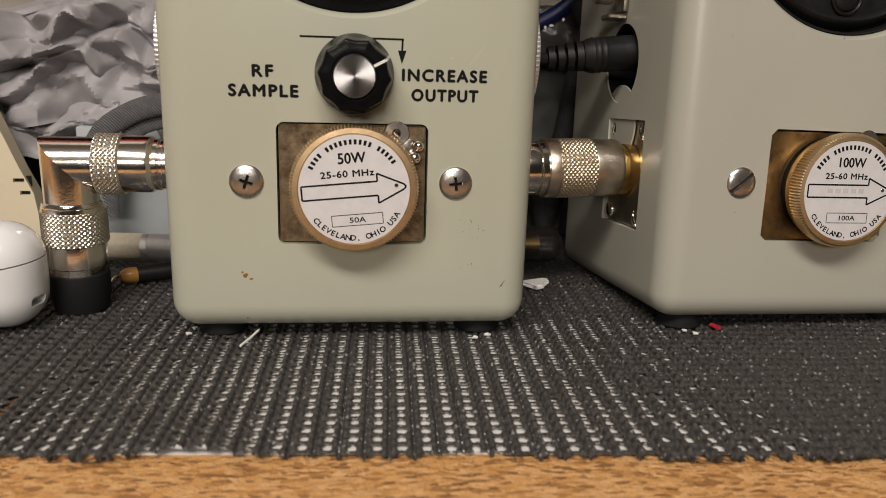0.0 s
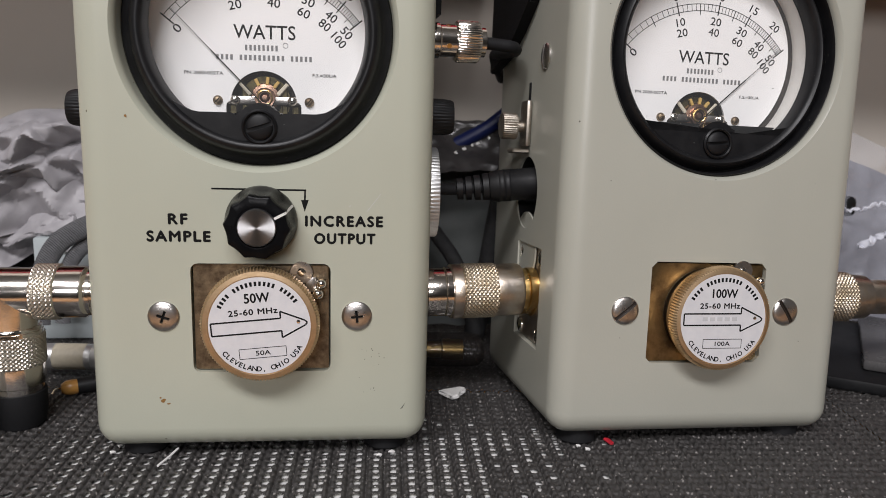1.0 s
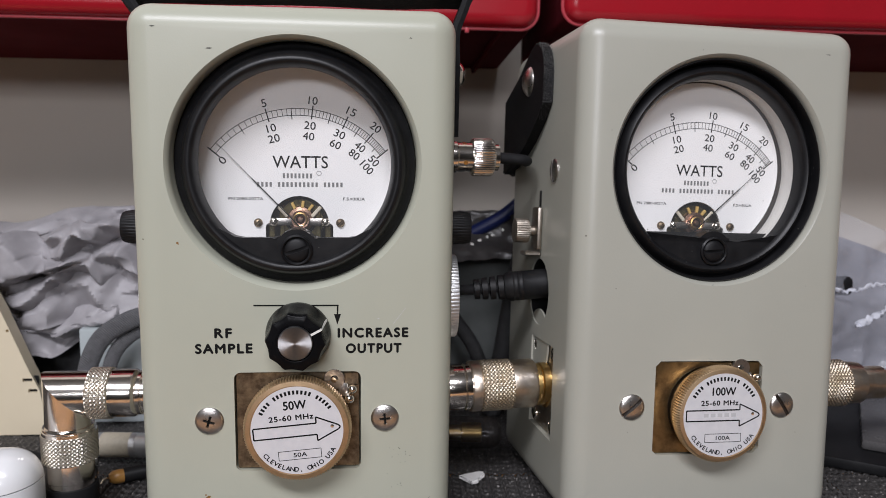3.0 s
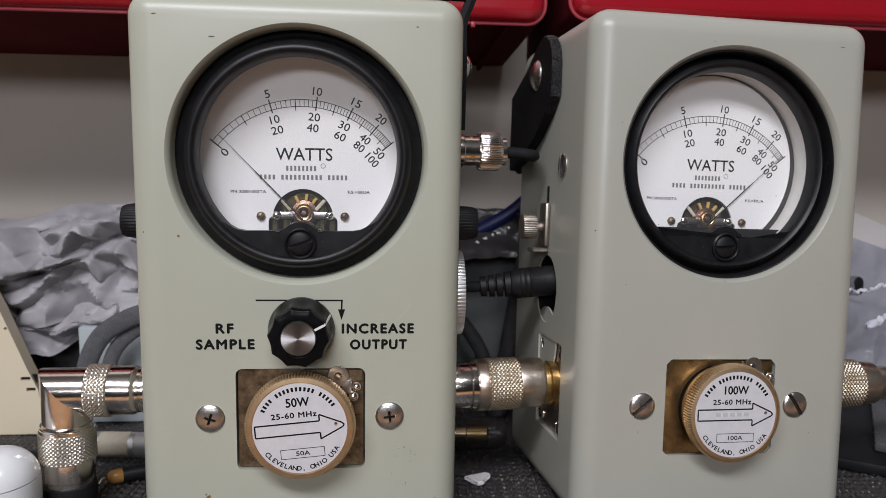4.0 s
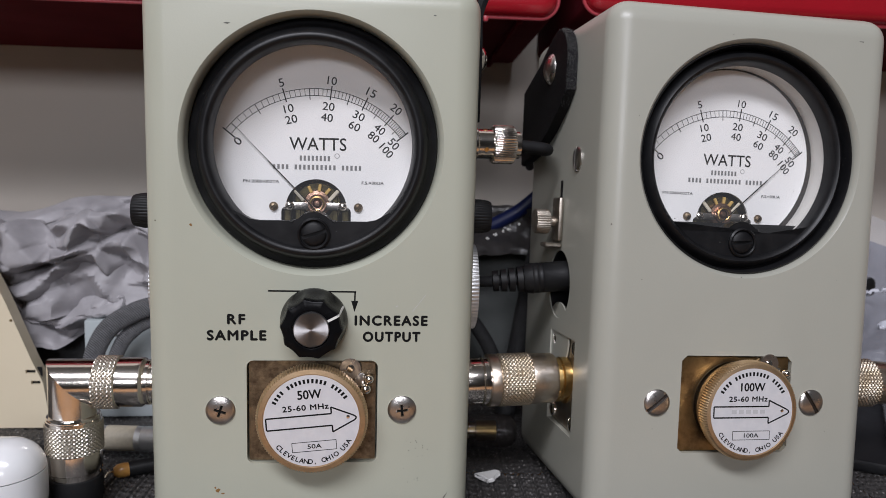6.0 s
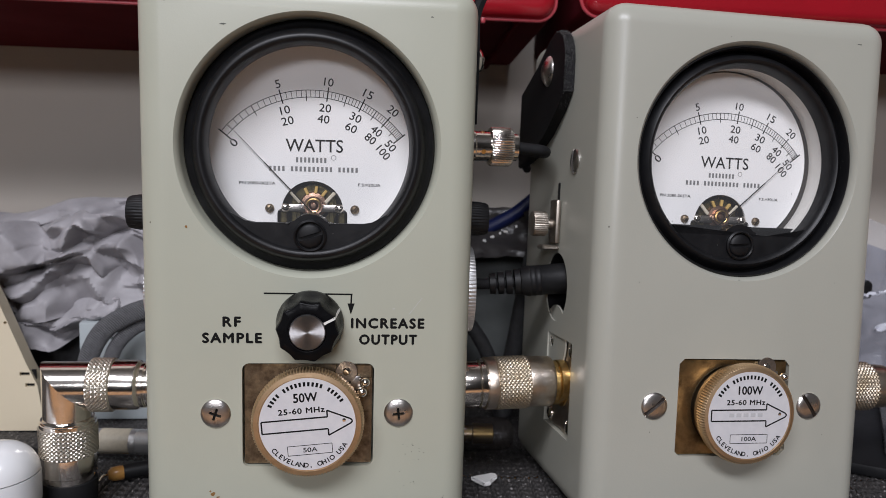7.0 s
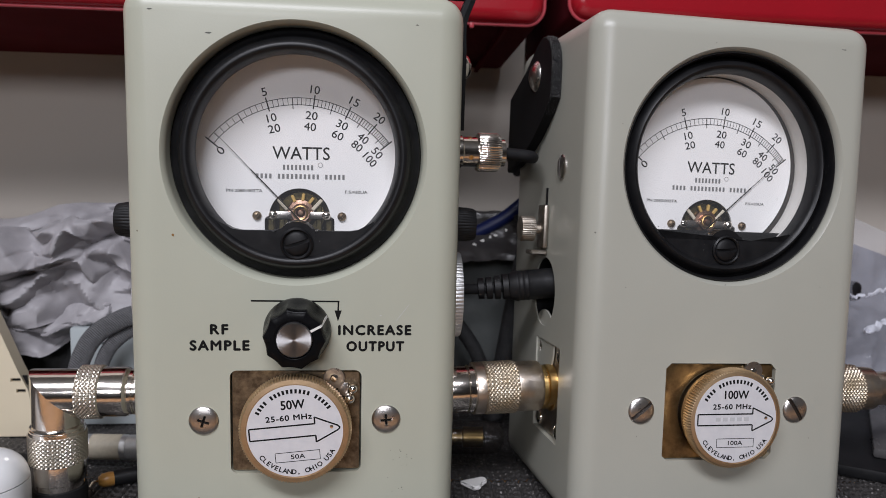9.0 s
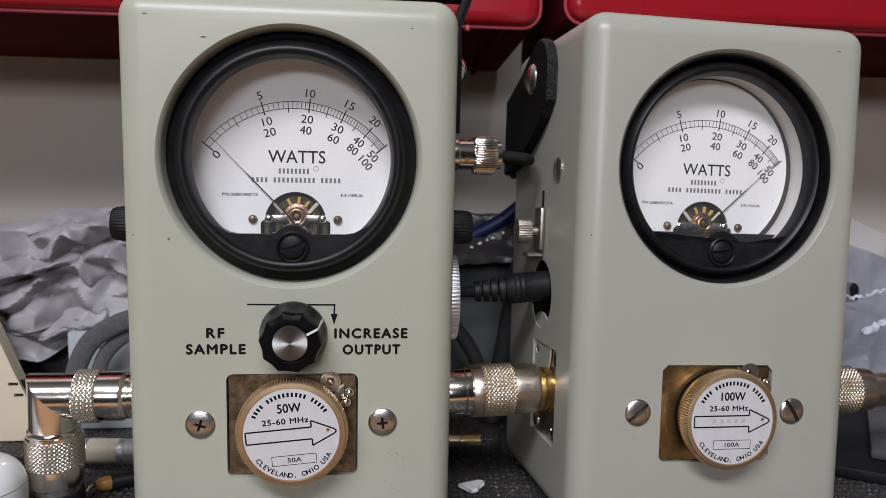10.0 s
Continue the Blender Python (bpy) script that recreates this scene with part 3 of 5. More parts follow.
def wattmeter(at, label, paint, plate_mat, needle_angle, sampler, sink=0.0):
    w = thing("wattmeter", label, "wattmeter", at, "pair of wattmeters")
    # case: a rounded box, opened for the meter, the socket and the sides
    bx, wide = (0.0, 0.0) if sampler else (1.0, 0.3)
    tools = [lathe([(0, -1.0), (40.9 + wide, -1.0), (39.6 + wide, 0.25), (38.9 + wide, 1.1), (38.45 + wide, 2.4), (38.35 + wide, 30), (0, 30)], 128, "y", (bx, 0, 129.4))]
    cor = rrect(-20.2, 20.6, 29.0, 62.6, 2.2) if sampler else [(-20.0, 30.8), (-18.2, 29.2), (18.4, 29.2), (20.4, 31.2), (20.4, 60.6), (18.6, 62.6), (-18.2, 62.6), (-20.0, 60.8)]
    tools.append(prism(cor, -3, 14))
    if not sampler:
        tools.append(lathe([(0, -4), (13.0, -4), (13.0, 18), (0, 18)], 64, "x", (-51, 42.5, 81.5)))
        tools.append(moved(prism([(-14.5, -17.5), (14.5, -17.5), (14.5, 17.5), (-14.5, 17.5)], -4, 14), Matrix.Translation((-51, 35.2, 45.8)) @ Matrix.Rotation(radians(-90), 4, "Z")))
    body = cut(rbox(-50.8, 50.8, 0, 92, 3.5 if sampler else 4.4, 178.1 if sampler else 180.0, 7.6, 7), *tools)
    case = part("case", body, paint, w)
    # dial well, so that nothing looks into the hollow of the case
    for fx in (-38, 38):
        for fy in (12, 80):
            short = fy == 80 and not sampler
            part("rubber_foot", lathe([(0, 0), (6.2, 0), (6.8, 0.8), (6.4, 5), (0, 5)] if not short else [(0, 2.9), (6.6, 2.9), (6.4, 5), (0, 5)], 32, "z", (fx, fy, -0.3)), RUBBER, w)
    wr, pane_r, grow = (33.0, 30.3, 1.0) if sampler else (32.6, 31.6, 1.05)
    bezel = part("bezel", moved(bezel_bm(sink), Matrix.Translation((0.5 * bx, 0, 0))), BEZEL, w)
    part("bridge", moved(bridge_bm(not sampler), Matrix.Translation((0.5 * bx, sink, 129.4)) @ Matrix.Diagonal((grow, 1, grow, 1)) @ Matrix.Translation((0, 0, -129.4))), BEZEL, bezel)
    part("zero_screw", slot_screw(3.8, "-y", (0.5 * bx + 0.4, 0.4 + sink, 102.6 - 0.45 * sink), "slot", 18 if sampler else 4), BLACK_MATT, bezel)
    part("zero_screw_collar", lathe([(4.1, 0), (4.1, 1.0), (4.5, 1.4), (5.0, 1.0), (5.0, 0), (4.1, 0)], 40, "-y", (0.5 * bx + 0.4, 0.6 + sink, 102.6 - 0.45 * sink)), BEZEL, bezel)
    part("well", lathe([(wr - 0.05, 5.3 + sink), (wr, 6.5 + sink), (wr, 15.6)], 96, "y", (0.5 * bx, 0, 129.4)), INNER, bezel)
    if not sampler:
        part("dial_gap", lathe([(31.2, 16.0), (wr + 0.2, 15.7)], 96, "y", (0.5 * bx, 0, 129.4)), BROWN, bezel)
    pane = part("window_pane", lathe([(0, 4.6), (pane_r, 4.6), (pane_r, 5.4), (0, 5.4)], 96, "y", (bx, sink, 129.4)), GLASS, w)
    pane.visible_shadow = False
    y, card = 15.8, 33.2 if sampler else 31.5
    dial_bm = cut(lathe([(0, 0), (card, 0), (card, 0.8), (0, 0.8)], 96, "y", (0, y, 130 if not sampler else 129.4)), lathe([(0, -2), (9.9, -2), (9.9, 3), (0, 3)], 48, "y", (0, y, 108.6)), rbox(-11.2, 11.2, y - 2, y + 3, 95, 109.4, 1.5, 3))
    dial = part("dial", dial_bm, DIAL, w, "white dial card printed with a watts scale")
    part("dial_printing", dial_print(y - 0.05), INK, dial)
    letter_bars(-5.6, 4.6, 125.2, 2.0, y - 0.05, 8, (), dial)
    part("mark_ring", arc_bar(6.6, 126.1, 0.75, 0, 360, 0.16, y - 0.05, 16), GREY_INK, dial)
    letter_bars(-14.1, 14.7, 122.3, 1.9, y - 0.05, 21, (4, 15), dial)
    for sx in (-13.6, 13.6):
        part("dial_screw", slot_screw(1.45, "-y", (sx, y, 109.5), "slot", 50), PLATE, dial)
    # movement behind the cutout
    move = part("movement", join(lathe([(0, 0), (11.8, 0), (11.8, 1), (0, 1)], 48, "y", (0, 23, 108.6)), rbox(-12.4, 12.4, 23, 24, 98, 109.2)), BROWN, w)
    for sx in (-1, 1):
        part("bridge_arm", moved(rbox(-0.2, 8.2, 16.4, 17.4, -1.25, 1.25, 0.35, 2), Matrix.Translation((sx * 2.6, 0, 109.7)) @ (Matrix.Identity(4) if sx > 0 else Matrix.Rotation(math.pi, 4, "Z") @ Matrix.Translation((0, -33.8, 0)))), STEEL, move)
        part("bridge_screw", slot_screw(1.5, "-y", (sx * 8.6, 16.4, 109.7), "slot", 20), CHROME, move)
        arm = rbox(-0.6, 0.6, 16.6, 17.4, 0, 4.6, 0.25, 1)
        part("zero_arm", moved(arm, Matrix.Translation((sx * 4.0, 0, 111.4)) @ Matrix.Rotation(radians(sx * 42), 4, "Y")), IVORY, move)
        part("post", rbox(sx * 9.4 - 1.1, sx * 9.4 + 1.1, 17.6, 22.5, 101.5, 108.4, 0.4, 1), OLIVE, move)
        part("side_frame", rbox(sx * 6.0 - 0.9, sx * 6.0 + 0.9, 18.4, 22.0, 103, 113.0, 0.3, 1), OLIVE, move)
    part("coil", lathe([(1.5, 0), (1.5, -1), (3.0, -1.2), (3.0, 0.4), (4.1, 0.6), (4.5, 1.6), (4.5, 5.0)], 40, "y", (0.3, 16.6, 110.6)), COPPER, move)
    part("hairspring", lathe([(1.9, -0.4), (2.1, -0.5), (2.4, -0.4), (2.4, 0.2), (1.9, 0.2)], 32, "y", (0.3, 15.6, 110.6)), BRASS, move)
    part("coil_hub", lathe([(0, -0.6), (0.8, -0.5), (1.3, 0.2), (1.3, 1.5)], 20, "y", (0.3, 15.8, 110.6)), COPPER, move)
    part("yoke", lathe([(5.0, 2.2), (7.4, 2.2), (7.4, 5.5), (5.0, 5.5), (5.0, 2.2)], 40, "y", (0.3, 16.6, 109.6)), OLIVE, move)
    for a in (-26, 8, 38):
        lug = rbox(-0.5, 0.5, 16.8, 18.0, 4.2, 6.6, 0.2, 1)
        part("lug", moved(lug, Matrix.Translation((0.3, 0, 110.2)) @ Matrix.Rotation(radians(a), 4, "Y")), YELLOW, move)
    ndl = join(prism([(-0.16, -3), (0.16, -3), (0.16, 22), (-0.16, 22)], 14.9, 15.1), prism([(-0.09, 22), (0.09, 22), (0.05, 37.8), (-0.05, 37.8)], 14.95, 15.05))
    part("needle", moved(ndl, Matrix.Translation((0, 0, 108.4)) @ Matrix.Rotation(radians(needle_angle), 4, "Y")), INK, w)
    # socket plate
    plate = part("socket_plate", cut(rbox(-19.7, 20.05, 1.5, 3.8, 29.5, 62.0), lathe([(0, -2), (14.6, -2), (14.6, 4), (0, 4)], 64, "y", (0.3, 1.4, 45.9))), plate_mat, w)
    part("socket_bore", lathe([(14.6, 1.2), (14.6, 22), (0, 22)], 64, "y", (0.3, 0, 45.9)), BROWN, plate)
    part("plate_step", rbox(1.0, 19.9, 1.0, 1.6, 57.6, 61.9, 0.2, 1), plate_mat, plate)
    catch = part("catch", join(lathe([(0.9, 0), (0.9, 1.0), (3.3, 1.0), (3.5, 0.6), (3.5, 0), (0.9, 0)], 32, "-y", (12.0, 0.8, 60.0)), rbox(13.2, 16.4, -0.1, 0.8, 54.0, 58.6, 0.4, 2)), STEEL, w)
    part("rivet", lathe([(0, 1.2), (1.0, 1.1), (1.5, 0.6), (1.5, 0)], 20, "-y", (12.0, 0.6, 60.0)), CHROME, catch)
    for dx, dz, r in ((17.9, 56.8, 1.5), (16.9, 53.6, 1.7)):
        part("detent_ball", lathe([(r * math.sin(radians(a)), r * math.cos(radians(a))) for a in range(0, 181, 20)], 20, "y", (dx, -1.0, dz)), CHROME, catch)
    for sx, turn in ((-28.3, 40), (28.5, 60 if sampler else -58)):
        part("case_screw", slot_screw(4.6, "-y", (sx, 0.05, 46.5), "cross" if sampler else "slot", (-18 if sx < 0 else 6) if sampler else (40 if sx < 0 else -56)), STEEL, w)
        if sampler:
            # Black cross laid in the recess for the shade down inside it.
            cross_shade = join(rbox(-1.8, 1.8, -0.36, 0.36, 0.11, 0.5), rbox(-0.36, 0.36, -1.8, 1.8, 0.12, 0.52))
            part("screw_recess_shade", moved(cross_shade, Matrix.Translation((sx, 0.05, 46.5)) @ TURNS["-y"] @ Matrix.Rotation(radians(-18 if sx < 0 else 6), 4, "Z")), INK, w)
        else:
            # Dark bar laid in the slot to stand for its shade.
            part("screw_slot_shade", moved(rbox(-4.3, 4.3, -0.62, 0.62, 0.31, 0.5), Matrix.Translation((sx, 0.05, 46.5)) @ TURNS["-y"] @ Matrix.Rotation(radians(40 if sx < 0 else -56), 4, "Z")), BROWN, w)
    return w


METER_L = pose(0, 0, 0)
METER_R = pose(0.14156, 0.00335, -0.0005, -4.55, 1.54, 3.88)
left = wattmeter(METER_L, "grey-green wattmeter with an output-sample knob, needle near zero", PAINT, PLATE, -44.0, True)
right = wattmeter(METER_R, "grey-green wattmeter with slotted front screws, needle near full scale", PAINT_R, PLATE_R, 47.0, False, 3.0)

# printing and knob of the sampling meter
part("front_printing", join(
    words_bm("RF", -23.2, 75.75, 5.6, 3.3, -0.06, 0, 0.2, 1.25), words_bm("SAMPLE", -23.1, 70.65, 18.2, 3.4, -0.06, 0, 0.2, 1.2),
    words_bm("INCREASE", 24.6, 75.55, 23.0, 3.4, -0.06, 0, 0.2, 1.2), words_bm("OUTPUT", 24.8, 70.35, 18.2, 3.4, -0.06, 0, 0.2, 1.2),
    bar(-13.5, 84.75, 13.5, 84.65, 0.5, -0.06), bar(13.2, 84.65, 13.1, 81.5, 0.5, -0.06),
    prism([(12.0, 81.8), (14.2, 81.8), (13.05, 78.3)], -0.08, -0.02)), INK, left)


KNOB_Z = 75.5
KNOB_ROWS = [(0, 0.2), (10.2, 0.2), (10.4, 0.7), (10.3, 2.2), (9.95, 4.2), (9.75, 6.6), (9.55, 9.2), (9.4, 11.0), (9.1, 11.8), (8.6, 12.1), (6.0, 12.1), (5.6, 11.8), (0, 11.8)]
KNOB_CUT = (0, 0, 0, 0.1, 0.55, 0.9, 1.0, 1.0, 1.0, 0.95, 0, 0, 0)


def flute(a, i):
    """Ten hollow flutes that run out towards the skirt."""
    return -0.72 * KNOB_CUT[i] * abs(math.sin(5 * a + 0.4))


knob = part("sample_knob", lathe(KNOB_ROWS, 200, "-y", (0.6, 0, KNOB_Z), flute), BLACK, left, "fluted black knob with a spun silver cap")
part("knob_cap", lathe([(5.35, 11.6), (5.35, 12.4), (5.1, 12.7), (0, 12.7)], 64, "-y"), SPUN, knob, at=Matrix.Translation((0.0006, 0, KNOB_Z * 0.001)))
mark = rbox(-0.36, 0.36, -12.25, -12.0, 5.5, 8.7)
part("pointer_line", moved(mark, Matrix.Translation((0.6, 0, KNOB_Z)) @ Matrix.Rotation(radians(62), 4, "Y")), WHITE_MARK, knob)
mark = rbox(-0.36, 0.36, -11.9, -1.6, 8.3, 9.1)
for v in mark.verts:
    v.co.z += 0.125 * (v.co.y + 11.9)
part("pointer_line", moved(mark, Matrix.Translation((0.6, 0, KNOB_Z)) @ Matrix.Rotation(radians(62), 4, "Y")), WHITE_MARK, knob)


def blot(cx, cz, w, h, n, seed, y=-0.04):
    """A small uneven mark on the front."""
    r = random.Random(seed)
    pts = []
    for k in range(n):
        a = 2 * math.pi * k / n
        q = r.uniform(0.45, 1.0)
        pts.append((cx + w * q * math.cos(a), cz + h * q * math.sin(a)))
    return prism(pts, y, y + 0.03)


for bx, bz, bw, bh, seed in ((-29.4, 20.0, 1.1, 0.8, 1), (-27.9, 19.0, 0.6, 0.4, 2), (-30.2, 20.9, 0.5, 0.5, 7)):
    part("rust_spot", blot(bx, bz, bw, bh, 9, seed), RUST, left)
part("rust_spot", blot(-36.4, 104.8, 0.55, 0.7, 8, 3), RUST, left)
part("chip", join(prism([(42.2, 16.2), (42.9, 16.5), (43.9, 18.6), (43.2, 17.6)], -0.04, -0.01)), CHIP, left)
part("chip", blot(-41.5, 170.6, 0.9, 0.25, 7, 5), CHIP, left)
part("chip", blot(36.0, 169.0, 0.5, 0.3, 7, 15), CHIP, left)
part("chip", blot(-25.0, 164.5, 1.4, 0.35, 9, 16), CHIP, left)
wear = random.Random(21)
for k in range(16):
    part("chip", blot(wear.gauss(33.0, 3.0), wear.uniform(22, 36), wear.uniform(0.1, 0.28), wear.uniform(0.1, 0.28), 6, 40 + k), CHIP, left)
for k in range(9):
    part("chip", blot(wear.uniform(-46, 46), wear.uniform(10, 172), wear.uniform(0.12, 0.3), wear.uniform(0.12, 0.3), 6, 70 + k, -0.03), CHIP, right)
part("scratch", bar(35.2, 83.8, 31.2, 78.5, 0.12, -0.03), FAINT, left)
part("scratch", bar(26.0, 80.1, 26.6, 80.3, 0.2, -0.03), FAINT, left)
for bx, bz, bw, bh, seed in ((38.5, 171.2, 1.3, 0.22, 8), (-36.0, 88.0, 0.25, 0.25, 9), (31.0, 110, 0.2, 0.2, 11)):
    part("chip", blot(bx, bz, bw, bh, 7, seed), CHIP, right)

# sides of the sampling meter
for sx in (-1, 1):
    ax = "x" if sx > 0 else "-x"
    far = 9.2 if sx > 0 else 12.0
    kn = part("side_knob", lathe([(0, 0), (6.0, 0), (6.2, 0.6), (6.1, far - 3.5), (5.7, far - 0.9), (5.2, far), (0, far)], 96, ax, (sx * 50.9, 35, 105.5), lambda a, i: -0.3 * (0.5 + 0.5 * math.cos(32 * a)) if i in (2, 3, 4) else 0), BLACK_MATT, left)
    part("milled_ring", lathe([(0, 0), (15.0, 0), (15.3, 0.5), (15.3, 3.9), (15.0, 4.3), (0, 4.3)], 288, ax, (sx * 50.9, 36, 80.0), lambda a, i: -0.35 * (0.5 + 0.5 * math.cos(72 * a)) if i in (2, 3) else 0), MILLED, left)
    part("strap_rivet", lathe([(0, 3.2), (2.2, 2.9), (3.8, 1.9), (4.6, 0.6), (4.7, 0)], 32, ax, (sx * (55.2 if sx > 0 else 53.8), 44, 161)), CHROME, left)
strap_sec = [(-12, -1.6), (12, -1.6), (12.5, 0), (12, 1.6), (-12, 1.6), (-12.5, 0)]
part("carry_strap", sweep([(53.5, 46, 138.5), (53.6, 46, 150), (53.7, 46, 163), (53.8, 47, 174), (57.2, 48, 184), (58.0, 50, 192), (30, 53, 192), (0, 53, 192.5), (-30, 53, 192), (-60, 51, 191), (-62, 49, 184.5), (-56, 47, 177), (-52.9, 46, 166), (-52.4, 46, 150), (-52.3, 46, 137)], strap_sec, 6, up=(1, 0, 0)), LEATHER, left, "black leather carrying strap")


def n_socket(axis, at, parent, material, name="socket"):
    """A threaded panel socket for a coaxial plug."""
    prof = [(0, -1), (8.2, -1), (8.2, 1.2), (6.9, 1.4)]
    for i in range(6):
        prof += [(6.9, 1.6 + i * 1.1), (7.6, 2.1 + i * 1.1)]
    return part(name, lathe(prof + [(6.9, 8.4), (0, 8.4)], 40, axis, at), material, parent)


n_socket("x", (50.6, 32, 45.6), left, CHROME)
n_socket("-x", (-50.6, 32, 45.6), left, CHROME)

# left flank of the second meter, and its own strap
strap = [(32.5, 154.0), (32.4, 166.0), (33.6, 170.5), (36.5, 174.5), (41.0, 177.0), (46.0, 178.0), (52.0, 176.5), (68, 168), (92, 160), (92, 128), (72, 132), (54, 140), (40, 148)]
sb = prism([(yy, zz) for yy, zz in strap], 0, 4.0)
bmesh.ops.bevel(sb, geom=[e for e in sb.edges], offset=0.5, segments=2, affect="EDGES")
sb = moved(sb, Matrix.Translation((-50.9, 0, 0)) @ Matrix.Rotation(radians(90), 4, "Z"))
rstrap = part("carry_strap", sb, LEATHER, right, "black leather strap end riveted to the case side")
fray = random.Random(12)
fr = bmesh.new()
rim = [(40, 148), (32.5, 154.0), (32.4, 166.0), (33.6, 170.5), (36.5, 174.5), (41.0, 177.0), (46.0, 178.0)]
for k in range(1500):
    i = fray.choice((0, 1, 1, 1, 1, 2, 2, 3, 3, 4, 5))
    s = fray.random()
    y0, z0 = rim[i][0] + (rim[i + 1][0] - rim[i][0]) * s, rim[i][1] + (rim[i + 1][1] - rim[i][1]) * s
    x0 = -51.0 - fray.uniform(0.1, 3.9)
    out = Vector((0, -0.9, 0.35 if z0 > 168 else 0.0))
    d = out * fray.uniform(0.2, 1.2) + Vector((fray.uniform(-0.6, 0.6), 0, fray.uniform(-0.6, 0.6)))
    a = Vector((x0, y0 + 0.25, z0 - (0.2 if z0 > 170 else 0)))
    p = d.cross(Vector((1, 0.2, 0.4))).normalized() * 0.15
    fr.faces.new([fr.verts.new(q) for q in (a - p, a + p, a + d)])
part("frayed_edge", fr, FRAY, rstrap)
part("strap_rivet", lathe([(0, 2.8), (2.6, 2.5), (4.5, 1.6), (5.7, 0.5), (5.9, 0)], 32, "-x", (-54.8, 52.5, 164.0)), STEEL, rstrap)
part("side_screw", slot_screw(4.4, "-x", (-50.9, 27.0, 128.4), "slot", 4), STEEL, right)
# Dark bar painted in for the shade of the side screw's slot.
part("side_slot_shade", moved(rbox(-4.1, 4.1, -0.55, 0.55, 0.31, 0.55), Matrix.Translation((-50.9, 27.0, 128.4)) @ TURNS["-x"] @ Matrix.Rotation(radians(4), 4, "Z")), BROWN, right)
part("lens_slot", rbox(-51.2, -50.7, 43, 45, 112, 121, 0.2, 1), BLACK_MATT, right)
bracket = part("jack_bracket", join(rbox(-53.0, -51.0, 40.0, 48.5, 98, 114.5, 0.8, 2), rbox(-57.5, -51.0, 40.5, 48.0, 95.5, 97.2, 0.5, 1)), DULL, right)
part("thumb_screw", lathe([(0, 0), (2.0, 0), (2.0, 2.2), (4.6, 2.6), (4.8, 3.2), (4.8, 7.4), (4.5, 7.9), (0, 8.2)], 120, "-x", (-52.8, 45.5, 105.2), lambda a, i: -0.3 * (0.5 + 0.5 * math.cos(36 * a)) if i in (4, 5) else 0), DULL, bracket)
part("side_well", lathe([(12.85, 0.7), (12.85, 14.5), (0, 14.5)], 48, "x", (-51.0, 42.5, 81.5)), BLACK_MATT, right)
part("side_disc", lathe([(0, 0), (12.6, 0), (12.6, 0.6), (0, 0.6)], 48, "x", (-50.2, 42.5, 61.9)), PAINT_R, right)
flange = part("connector_flange", cut(rbox(-49.2, -46.2, 20.9, 49.6, 28.6, 63.2, 0.4, 1)), WORN, right)
for fy, fz in ((24.0, 32.0), (24.0, 59.8), (46.4, 32.0), (46.4, 59.8)):
    part("flange_screw", slot_screw(2.8, "-x", (-49.2, fy, fz), "slot", 30), CHROME, flange)
n_socket("-x", (-48.6, 34.5, 45.8), right, BRASS, "brass_socket")
n_socket("x", (50.6, 34.0, 45.8), right, CHROME)


